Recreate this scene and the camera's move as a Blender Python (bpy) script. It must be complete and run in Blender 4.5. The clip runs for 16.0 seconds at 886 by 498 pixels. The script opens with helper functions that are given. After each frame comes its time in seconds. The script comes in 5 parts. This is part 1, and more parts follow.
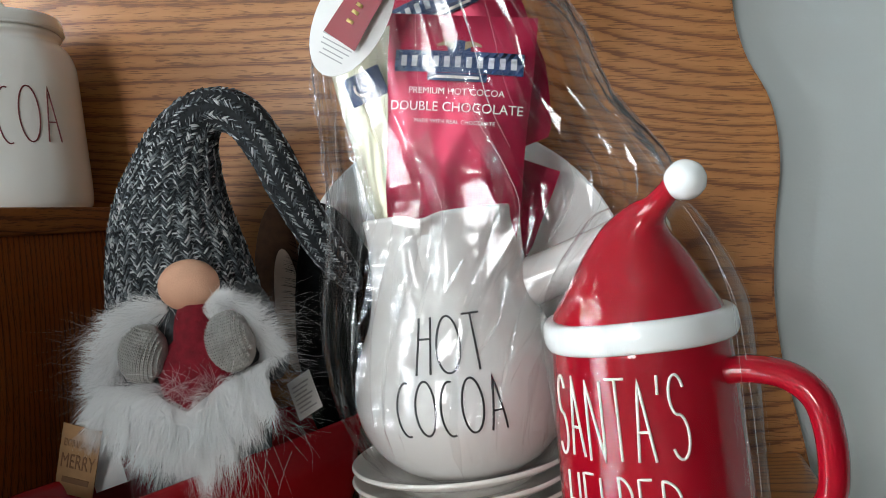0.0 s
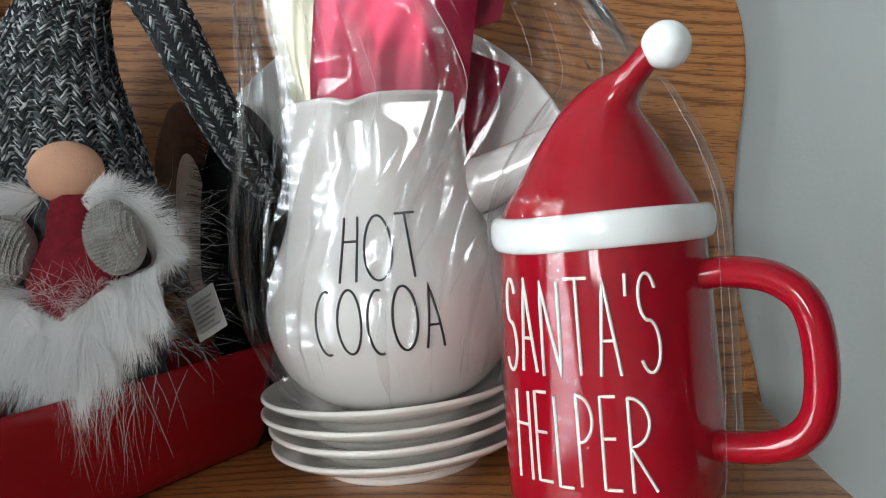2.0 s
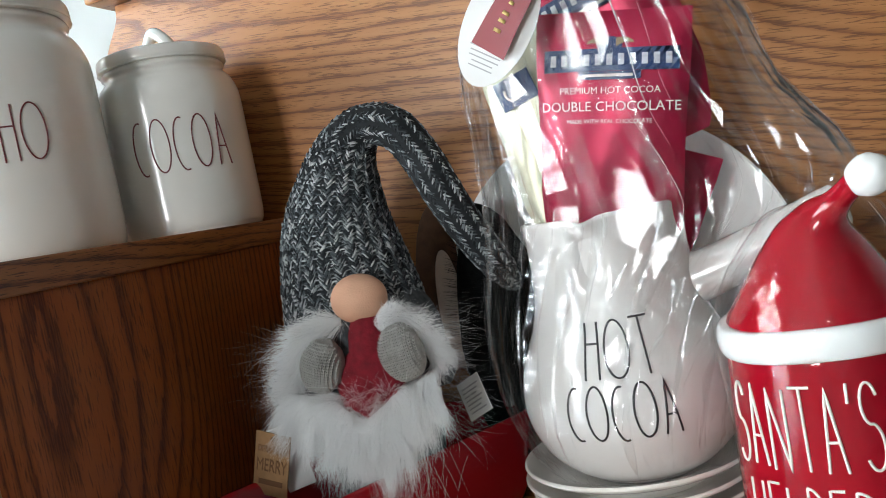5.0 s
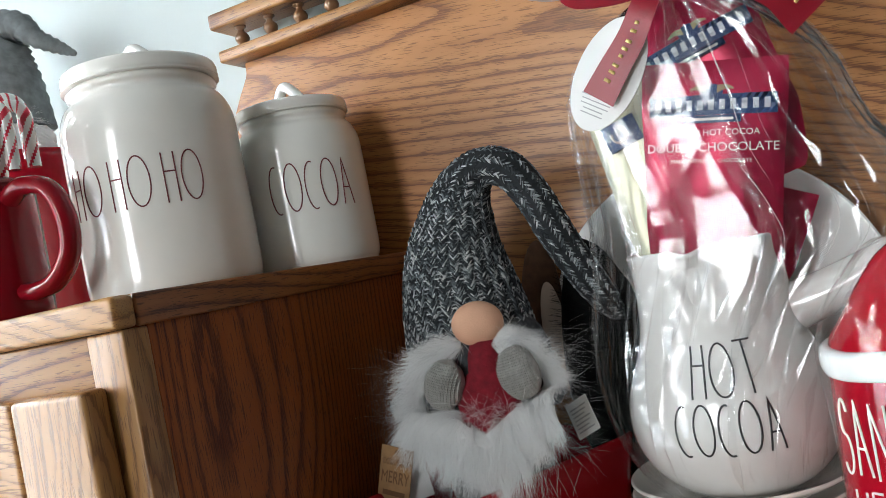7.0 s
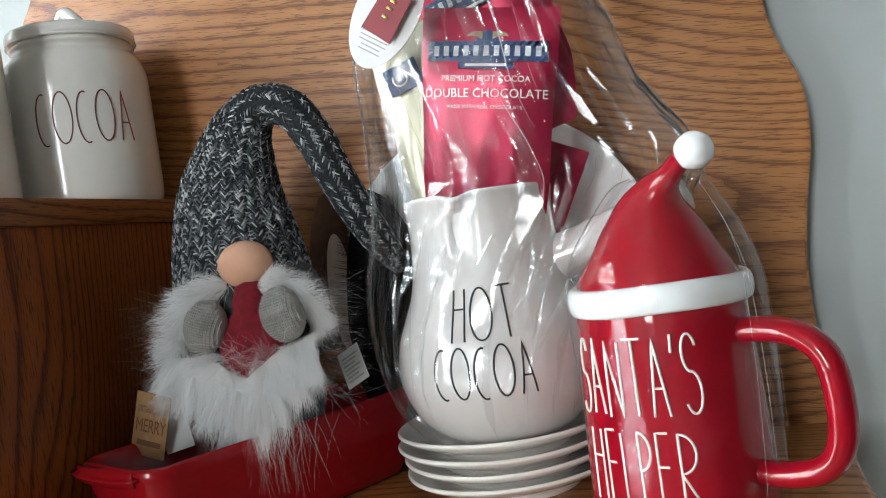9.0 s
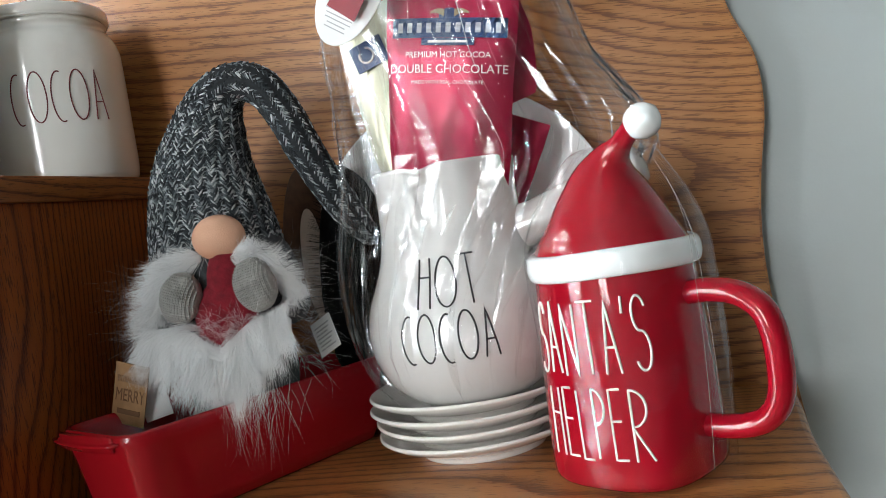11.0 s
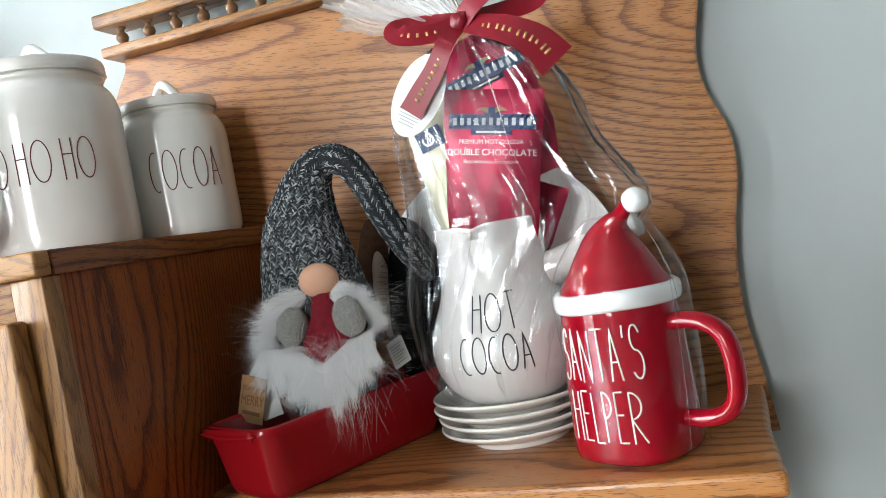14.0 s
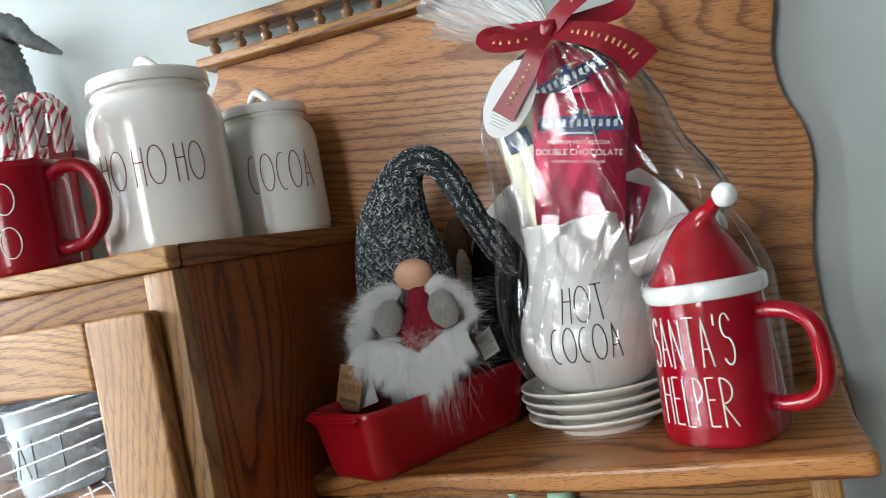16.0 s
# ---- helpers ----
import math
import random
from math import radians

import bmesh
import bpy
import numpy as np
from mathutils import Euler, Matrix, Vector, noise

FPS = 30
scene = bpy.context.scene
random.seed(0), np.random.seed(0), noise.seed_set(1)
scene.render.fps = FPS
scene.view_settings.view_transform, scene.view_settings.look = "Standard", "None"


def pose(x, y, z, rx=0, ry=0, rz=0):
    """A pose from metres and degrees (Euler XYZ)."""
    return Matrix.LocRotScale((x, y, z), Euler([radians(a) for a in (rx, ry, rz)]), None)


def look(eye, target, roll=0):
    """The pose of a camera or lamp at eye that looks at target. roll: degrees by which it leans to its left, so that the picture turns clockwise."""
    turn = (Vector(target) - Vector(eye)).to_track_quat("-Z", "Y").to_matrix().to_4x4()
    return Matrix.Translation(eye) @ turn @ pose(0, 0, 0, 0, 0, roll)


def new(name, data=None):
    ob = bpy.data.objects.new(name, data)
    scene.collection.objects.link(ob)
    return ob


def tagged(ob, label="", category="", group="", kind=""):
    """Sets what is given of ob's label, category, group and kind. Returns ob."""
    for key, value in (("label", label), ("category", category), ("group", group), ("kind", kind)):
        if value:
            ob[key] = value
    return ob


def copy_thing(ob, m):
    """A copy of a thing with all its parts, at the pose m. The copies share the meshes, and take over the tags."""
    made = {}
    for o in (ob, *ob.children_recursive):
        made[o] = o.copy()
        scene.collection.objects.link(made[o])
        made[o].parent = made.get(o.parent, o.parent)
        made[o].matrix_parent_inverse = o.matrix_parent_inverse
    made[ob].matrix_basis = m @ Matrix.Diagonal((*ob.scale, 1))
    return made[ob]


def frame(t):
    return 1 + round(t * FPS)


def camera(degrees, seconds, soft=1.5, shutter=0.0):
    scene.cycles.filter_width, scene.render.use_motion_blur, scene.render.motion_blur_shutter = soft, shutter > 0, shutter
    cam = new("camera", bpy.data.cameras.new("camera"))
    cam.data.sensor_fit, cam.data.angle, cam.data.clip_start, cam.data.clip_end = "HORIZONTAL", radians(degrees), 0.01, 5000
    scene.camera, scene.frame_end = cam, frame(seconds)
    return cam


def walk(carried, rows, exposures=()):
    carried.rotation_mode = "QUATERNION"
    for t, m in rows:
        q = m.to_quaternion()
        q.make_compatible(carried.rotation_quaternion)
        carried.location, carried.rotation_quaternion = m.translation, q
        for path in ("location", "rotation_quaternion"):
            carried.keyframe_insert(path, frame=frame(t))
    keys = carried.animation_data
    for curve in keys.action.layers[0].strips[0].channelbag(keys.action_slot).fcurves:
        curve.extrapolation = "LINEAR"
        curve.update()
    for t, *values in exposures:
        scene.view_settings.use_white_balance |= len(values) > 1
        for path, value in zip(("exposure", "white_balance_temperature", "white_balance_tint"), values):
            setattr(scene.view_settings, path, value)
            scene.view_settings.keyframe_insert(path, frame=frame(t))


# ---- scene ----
EXPOSURES = [(0.0, 0.25), (3.5, 0.20), (5.0, 0.40), (7.5, 0.2), (9.5, 0.40), (12.0, 0.5), (13.0, 0.62), (14.5, 0.45), (15.5, 0.30), (16.0, 0.14)]
cam = camera(57.2, 16.0, 0.6, 0.2)
PATH = [
    (0, (0.1126, -0.6307, 0.2053), (88.25, 7.19, 10.46)),
    (0.5, (0.1088, -0.6313, 0.1891), (88.81, 6.77, 9.98)),
    (1, (0.0912, -0.6187, 0.1886), (87.31, 6.01, 9.54)),
    (1.5, (0.0826, -0.5933, 0.1700), (87.73, 5.37, 7.08)),
    (2, (0.0906, -0.5640, 0.1552), (86.42, 5.13, 5.11)),
    (2.5, (0.0885, -0.5577, 0.1452), (87.44, 4.85, 4.50)),
    (3, (0.0844, -0.5537, 0.1377), (87.45, 4.82, 3.73)),
    (3.5, (0.0876, -0.5599, 0.1504), (86.21, 5.43, 3.98)),
    (4, (0.0982, -0.5877, 0.1931), (84.91, 7.88, 7.61)),
    (4.5, (0.1044, -0.6057, 0.2172), (86.07, 9.28, 16.48)),
    (5, (0.1092, -0.6329, 0.2372), (86.93, 11.22, 20.72)),
    (7.5, (0.0993, -0.6979, 0.2340), (91.38, 10.92, 26.04)),
    (8, (0.1300, -0.6848, 0.2205), (90.33, 9.90, 23.14)),
    (8.5, (0.1442, -0.6749, 0.2073), (89.19, 9.44, 17.07)),
    (9, (0.1432, -0.6614, 0.1854), (89.18, 8.36, 15.64)),
    (9.5, (0.1370, -0.6449, 0.1768), (87.63, 8.04, 13.13)),
    (12, (0.1898, -0.7116, 0.1774), (88.00, 9.58, 16.36)),
    (12.5, (0.1991, -0.7271, 0.1803), (88.31, 9.36, 17.08)),
    (13, (0.1917, -0.7658, 0.2035), (88.08, 9.06, 17.11)),
    (13.5, (0.1941, -0.8225, 0.2229), (87.84, 9.71, 17.12)),
    (14, (0.1923, -0.8627, 0.2224), (88.01, 10.02, 16.08)),
    (14.5, (0.1783, -0.8679, 0.2188), (88.04, 10.17, 15.63)),
    (15, (0.1595, -0.8921, 0.2148), (88.36, 10.28, 15.30)),
    (15.5, (0.1526, -0.9099, 0.2180), (88.58, 10.19, 15.56)),
    (16, (0.1508, -0.9201, 0.2210), (89.03, 10.28, 18.51)),
]
walk(cam, [(t, pose(*e, *r)) for t, e, r in PATH], EXPOSURES)
# the light: two windows of a pale, overcast day, one with blinds in the wall beside the cabinet, one opposite
world = bpy.data.worlds.new("world")
scene.world = world
world.use_nodes = True
wn = world.node_tree.nodes
sky = wn.new("ShaderNodeTexSky")
sky.sky_type, sky.sun_disc, sky.sun_elevation, sky.sun_rotation = "NISHITA", False, radians(25), radians(230)
world.node_tree.links.new(sky.outputs[0], wn["Background"].inputs[0])
wn["Background"].inputs[1].default_value = 0.08


def window_light(name, m, w, h, watts, colour):
    data = bpy.data.lights.new(name, "AREA")
    data.shape, data.size, data.size_y, data.energy, data.color = "RECTANGLE", w, h, watts, colour
    ob = new(name, data)
    ob.matrix_world = m
    return ob


WALL_L, WALL_F, WALL_R, WALL_B, FLOOR, CEIL = -1.45, -4.0, 5.2, 0.05, -0.95, 1.6
LEFT_WIN = (-1.70, -0.10, -0.55, 1.05)
FRONT_WIN = (-1.25, -0.50, 0.0, 1.35)
window_light("daylight_left", look((WALL_L - 0.06, -0.90, 0.25), (0, -0.90, 0.25)), 1.6, 1.6, 238, (0.93, 0.97, 1.0))
window_light("daylight_front", look((-0.875, WALL_F - 0.06, 0.68), (-0.875, 0, 0.68)), 0.75, 1.35, 66, (0.95, 0.98, 1.0))


# ---- materials ----
def nodes_of(name):
    m = bpy.data.materials.new(name)
    m.use_nodes = True
    return m, m.node_tree, m.node_tree.nodes["Principled BSDF"]


def put(tree, kind, **values):
    n = tree.nodes.new(kind)
    for k, v in values.items():
        n.inputs[k].default_value = v
    return n


def ramp(tree, stops, source):
    n = tree.nodes.new("ShaderNodeValToRGB")
    e = n.color_ramp.elements
    while len(e) < len(stops):
        e.new(0.5)
    for el, (p, c) in zip(e, stops):
        el.position, el.color = p, (*c, 1) if len(c) == 3 else c
    tree.links.new(source, n.inputs[0])
    return n


def plain(name, colour, rough=0.5, metal=0.0, vary=0.08, scale=30.0, bump=0.0, bump_scale=200.0, coat=0.0, spec=0.5):
    """A surface with a soft mottling of its colour at two scales and an optional fine relief."""
    m, t, p = nodes_of(name)
    tc = put(t, "ShaderNodeTexCoord")
    a = put(t, "ShaderNodeTexNoise", Scale=scale, Detail=5.0)
    t.links.new(tc.outputs["Object"], a.inputs["Vector"])
    lo, hi = [max(0, c * (1 - vary)) for c in colour], [min(1, c * (1 + vary)) for c in colour]
    r = ramp(t, [(0.3, lo), (0.7, hi)], a.outputs[0])
    t.links.new(r.outputs[0], p.inputs["Base Color"])
    p.inputs["Roughness"].default_value, p.inputs["Metallic"].default_value = rough, metal
    p.inputs["Coat Weight"].default_value, p.inputs["Coat Roughness"].default_value = coat, 0.05
    p.inputs["Specular IOR Level"].default_value = spec
    if bump:
        b = put(t, "ShaderNodeTexNoise", Scale=bump_scale, Detail=3.0)
        t.links.new(tc.outputs["Object"], b.inputs["Vector"])
        k = put(t, "ShaderNodeBump", Strength=bump, Distance=0.001)
        t.links.new(b.outputs[0], k.inputs["Height"])
        t.links.new(k.outputs[0], p.inputs["Normal"])
    return m


def oak(name, turn, tone=1.0, shift=(0, 0, 0), fine=1.0, red=0.0, bend=0.34, soft=0.0, coat=0.16):
    """Varnished oak. turn: degrees that bring the grain onto the local x axis; z then runs across the grain. red: takes
    out green and blue, for a deeper stain and for the side's shade; soft: fainter rings.
    """
    m, t, p = nodes_of(name)
    link = t.links.new
    tc = put(t, "ShaderNodeTexCoord")
    mp = put(t, "ShaderNodeMapping", Rotation=[radians(a) for a in turn], Location=shift)
    link(tc.outputs["Object"], mp.inputs["Vector"])
    st = put(t, "ShaderNodeMapping", Scale=(0.26, 1.0, 1.0))
    link(mp.outputs[0], st.inputs["Vector"])
    # growth rings: the height across the grain, bent by slow noise into arches
    wob = put(t, "ShaderNodeTexNoise", Scale=4.6, Detail=1.0, Roughness=0.35)
    link(st.outputs[0], wob.inputs["Vector"])
    sway = put(t, "ShaderNodeTexNoise", Scale=26.0, Detail=2.0, Roughness=0.5)
    link(st.outputs[0], sway.inputs["Vector"])
    js = put(t, "ShaderNodeMapping", Scale=(28.0, 260.0, 260.0))
    link(mp.outputs[0], js.inputs["Vector"])
    jag = put(t, "ShaderNodeTexNoise", Scale=1.0, Detail=2.0, Roughness=0.6)
    link(js.outputs[0], jag.inputs["Vector"])
    sep = t.nodes.new("ShaderNodeSeparateXYZ")
    link(mp.outputs[0], sep.inputs[0])

    def math_node(op, a, b, c=None):
        n = t.nodes.new("ShaderNodeMath")
        n.operation = op
        for k, v in enumerate((a, b, c)):
            if v is None:
                continue
            if isinstance(v, (int, float)):
                n.inputs[k].default_value = v
            else:
                link(v, n.inputs[k])
        return n.outputs[0]

    h = math_node("MULTIPLY_ADD", wob.outputs[0], bend, sep.outputs["Z"])
    h = math_node("MULTIPLY_ADD", sway.outputs[0], 0.016, h)
    h = math_node("MULTIPLY_ADD", jag.outputs[0], 0.0042, h)
    ring = math_node("FRACT", math_node("MULTIPLY", h, 84.0 * fine), 0.0)
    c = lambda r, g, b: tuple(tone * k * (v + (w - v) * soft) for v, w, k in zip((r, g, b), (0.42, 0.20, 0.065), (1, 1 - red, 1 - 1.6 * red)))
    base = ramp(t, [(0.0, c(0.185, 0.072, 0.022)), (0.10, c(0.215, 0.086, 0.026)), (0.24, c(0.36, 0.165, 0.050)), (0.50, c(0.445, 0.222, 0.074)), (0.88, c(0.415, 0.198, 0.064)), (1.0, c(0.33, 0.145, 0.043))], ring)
    # open pores: short dark dashes, crowded in the early wood at the foot of each ring
    wide = 1.0 - 0.7 * soft
    ps = put(t, "ShaderNodeMapping", Scale=(70.0 * wide, 1250.0 * wide, 1250.0 * wide))
    link(mp.outputs[0], ps.inputs["Vector"])
    pn = put(t, "ShaderNodeTexNoise", Scale=1.0, Detail=2.0)
    link(ps.outputs[0], pn.inputs["Vector"])
    gate = ramp(t, [(0.0, (1, 1, 1)), (0.18, (0.8, 0.8, 0.8)), (0.36, (0.15, 0.15, 0.15)), (0.9, (0.0, 0.0, 0.0)), (1.0, (0.5, 0.5, 0.5))], ring)
    pore = ramp(t, [(0.585, (0, 0, 0)), (0.66, (1, 1, 1))], math_node("MULTIPLY_ADD", gate.outputs[0], 0.13, pn.outputs[0]))
    mix = t.nodes.new("ShaderNodeMix")
    mix.data_type = "RGBA"
    mix.inputs[7].default_value = (*c(0.085, 0.032, 0.011), 1)
    link(math_node("MULTIPLY", pore.outputs[0], 0.75 + 0.25 * soft), mix.inputs[0])
    link(base.outputs[0], mix.inputs[6])
    # a slow drift of tone along the plank
    slow = put(t, "ShaderNodeTexNoise", Scale=6.0, Detail=3.0)
    link(st.outputs[0], slow.inputs["Vector"])
    dr = ramp(t, [(0.3, (0.84, 0.80, 0.75)), (0.7, (1.12, 1.10, 1.06))], slow.outputs[0])
    mul = t.nodes.new("ShaderNodeMix")
    mul.data_type, mul.blend_type = "RGBA", "MULTIPLY"
    mul.inputs[0].default_value = 1.0
    link(mix.outputs[2], mul.inputs[6])
    link(dr.outputs[0], mul.inputs[7])
    link(mul.outputs[2], p.inputs["Base Color"])
    bp = put(t, "ShaderNodeBump", Strength=0.25, Distance=0.0006)
    bp.invert = True
    link(pore.outputs[0], bp.inputs["Height"])
    link(bp.outputs[0], p.inputs["Normal"])
    p.inputs["Roughness"].default_value = 0.40
    p.inputs["Coat Weight"].default_value, p.inputs["Coat Roughness"].default_value = coat, 0.20
    p.inputs["Specular IOR Level"].default_value = 0.25 + coat
    return m


OAK_X = oak("oak_along", (0, 0, 0), 0.85)
OAK_BOARD = oak("oak_board", (0, -8, 0), 1.02, (0.31, 0.0, 0.12), 0.66, 0.11, 0.72, 0.20)
OAK_TOP = oak("oak_shelf", (90, 0, 0), 1.06, (0.1, 0.2, 0.4), 1.0, 0.12, 0.34, 0.0, 0.30)
# shade on the cabinet's unlit side is put into this darker, redder oak
OAK_SIDE_SHADED = oak("oak_side_shaded", (90, 0, 90), 0.78, (0.2, 0.1, 0.05), 0.8, 0.46, 0.8, 0.0, 0.04)
OAK_Z = oak("oak_upright", (0, 90, 0), 0.92, (0.5, 0.1, 0.2), 1.7, -0.08, 0.34, 0.30)
# side moulding: the same oak, its shade put in as a darker tone
OAK_EDGE_SHADED = oak("oak_edge_shaded", (0, 0, -90), 0.7, (0.2, 0.7, 0.1), 1.2, 0.25)
OAK_PALE = oak("oak_pale", (0, 0, 0), 0.98, (0.6, 0.2, 0.35), 1.6, -0.08, 0.34, 0.30)
WALL = plain("wall_paint", (0.485, 0.535, 0.53), 0.75, vary=0.03, scale=3.0, bump=0.15, bump_scale=260)
# unseen wall, coloured dark so little light bounces onto the cabinet's side
FAR_WALL = plain("unseen_dark_wall", (0.17, 0.15, 0.13), 0.75, vary=0.05, scale=3.0)
# unseen ceiling, greyed well below white to lower the fill light
CEILING = plain("ceiling_paint", (0.46, 0.46, 0.45), 0.85, vary=0.02)
CARPET = plain("floor_covering", (0.12, 0.085, 0.06), 0.9, vary=0.2, scale=60, bump=0.5)
CREAM = plain("cream_glaze", (0.85, 0.845, 0.795), 0.16, vary=0.035, scale=14, coat=0.5, bump=0.04, bump_scale=60)
WHITE = plain("white_glaze", (0.67, 0.655, 0.63), 0.13, vary=0.03, scale=14, coat=0.5, bump=0.04, bump_scale=60)
# white glaze greyed: dimness inside the cabinet is put into its colour
SALT_GLAZE_DIMMED = plain("dimmed_white_glaze", (0.40, 0.42, 0.42), 0.2, vary=0.03, scale=14, coat=0.3)
SAUCER_GLAZE = plain("warm_white_glaze", (0.84, 0.81, 0.76), 0.15, vary=0.03, scale=14, coat=0.4)
PLATE = plain("plate_glaze", (0.90, 0.90, 0.88), 0.12, vary=0.02, scale=10, coat=0.8)
RIM = plain("cool_white_glaze", (0.80, 0.83, 0.82), 0.14, vary=0.03, coat=0.5, bump=0.05, bump_scale=90)
RED = plain("red_glaze", (0.315, 0.004, 0.014), 0.075, vary=0.07, scale=12, spec=0.5, bump=0.05, bump_scale=50)
DISH_RED = plain("dish_red_glaze", (0.33, 0.006, 0.012), 0.16, vary=0.09, scale=12, spec=0.45, bump=0.06, bump_scale=50)
DEEP_RED = plain("deep_red_glaze", (0.27, 0.005, 0.014), 0.17, vary=0.07, scale=12, coat=0.12, spec=0.3, bump=0.05, bump_scale=50)
INK = plain("black_lettering", (0.018, 0.017, 0.019), 0.4)
WINE = plain("wine_lettering", (0.16, 0.022, 0.026), 0.4)
PAINT = plain("white_lettering", (0.80, 0.78, 0.72), 0.35)
CLAY = plain("bare_clay", (0.55, 0.48, 0.36), 0.8)
PINK = plain("foil_pink", (0.38, 0.007, 0.050), 0.34, metal=0.45, vary=0.12, scale=25, bump=0.5, bump_scale=45, spec=0.6)
GOLD_FOIL = plain("foil_cream", (0.50, 0.49, 0.36), 0.32, metal=0.3, vary=0.1, scale=25, bump=0.5, bump_scale=45)
NAVY = plain("navy_print", (0.022, 0.05, 0.14), 0.35)
PRINT = plain("white_print", (0.80, 0.74, 0.72), 0.5)
BAND_MARK = plain("pale_blue_print", (0.50, 0.52, 0.58), 0.5)
OLD_GOLD = plain("dull_gold_print", (0.30, 0.23, 0.13), 0.5)
GOLD = plain("gold_print", (0.62, 0.43, 0.16), 0.4, metal=0.3)
GREY_PRINT = plain("grey_print", (0.42, 0.42, 0.42), 0.6)
SATIN = plain("red_satin", (0.24, 0.003, 0.014), 0.33, vary=0.06, spec=0.6, bump=0.1, bump_scale=700)
CARD = plain("white_card", (0.80, 0.80, 0.78), 0.6, vary=0.03)
KRAFT = plain("kraft_card", (0.30, 0.165, 0.070), 0.75, vary=0.12, scale=120)
KRAFT_INK = plain("brown_print", (0.14, 0.065, 0.025), 0.75)
SKIN = plain("felt_nose", (0.70, 0.40, 0.265), 0.75, vary=0.05, scale=60, bump=0.25, bump_scale=900)
FELT_RED = plain("red_fleece", (0.19, 0.004, 0.014), 0.9, vary=0.25, scale=160, bump=0.5, bump_scale=500)
MITTEN = plain("grey_knit", (0.34, 0.34, 0.32), 0.9, vary=0.15, scale=300, bump=0.4, bump_scale=900)
CHARCOAL = plain("charcoal_cloth", (0.050, 0.057, 0.062), 0.95, vary=0.5, scale=220, bump=0.5, bump_scale=600)
# near-black underlay: shade between the hat's stitches put in as colour
KNIT_SHADE = plain("knit_gap_shade", (0.014, 0.017, 0.020), 0.95, vary=0.4, scale=220)
BLACK_PLUSH = plain("black_plush", (0.004, 0.0045, 0.0045), 1.0, spec=0.1, vary=0.4, scale=200, bump=0.5)
BROWN_PLUSH = plain("brown_plush", (0.10, 0.045, 0.022), 0.85, vary=0.3, scale=120)
PALE_PLUSH = plain("pale_plush", (0.64, 0.51, 0.42), 0.9, vary=0.06, scale=90)
BRASS = plain("spindle_varnish", (0.22, 0.11, 0.05), 0.3, vary=0.2, scale=60, coat=0.4)

GREEN = plain("pale_green_glaze", (0.33, 0.55, 0.40), 0.3)
GREY_FELT = plain("grey_felt", (0.20, 0.225, 0.235), 0.95, vary=0.25, scale=90, bump=0.4)
CANE_RED = plain("candy_red", (0.55, 0.02, 0.045), 0.25, coat=0.4)
CANE_WHITE = plain("candy_white", (0.82, 0.78, 0.76), 0.25, coat=0.4)
# inner cabinet panels: the gloom behind the door put in as near-black brown
INSIDE_SHADE = plain("cabinet_inside_shade", (0.05, 0.03, 0.02), 0.8, vary=0.2)


def yarn(name):
    m, t, p = nodes_of(name)
    g = t.nodes.new("ShaderNodeNewGeometry")
    r = ramp(t, [(0.0, (0.010, 0.013, 0.016)), (0.34, (0.030, 0.039, 0.045)), (0.58, (0.095, 0.115, 0.125)), (0.78, (0.25, 0.28, 0.29)), (0.97, (0.58, 0.60, 0.61))], g.outputs["Random Per Island"])
    t.links.new(r.outputs[0], p.inputs["Base Color"])
    p.inputs["Roughness"].default_value = 0.9
    return m


def fleece(name, colour):
    """Fur that lets some light through."""
    m, t, p = nodes_of(name)
    t.nodes.remove(p)
    a, b, mix = put(t, "ShaderNodeBsdfDiffuse", Color=(*colour, 1)), put(t, "ShaderNodeBsdfTranslucent", Color=(*colour, 1)), t.nodes.new("ShaderNodeMixShader")
    mix.inputs[0].default_value = 0.42
    for u, v in ((a.outputs[0], mix.inputs[1]), (b.outputs[0], mix.inputs[2]), (mix.outputs[0], t.nodes["Material Output"].inputs["Surface"])):
        t.links.new(u, v)
    return m


FUR = fleece("white_fur", (0.93, 0.94, 0.94))
SLAT = fleece("blind_slat", (0.55, 0.62, 0.66))
YARN = yarn("heather_yarn")


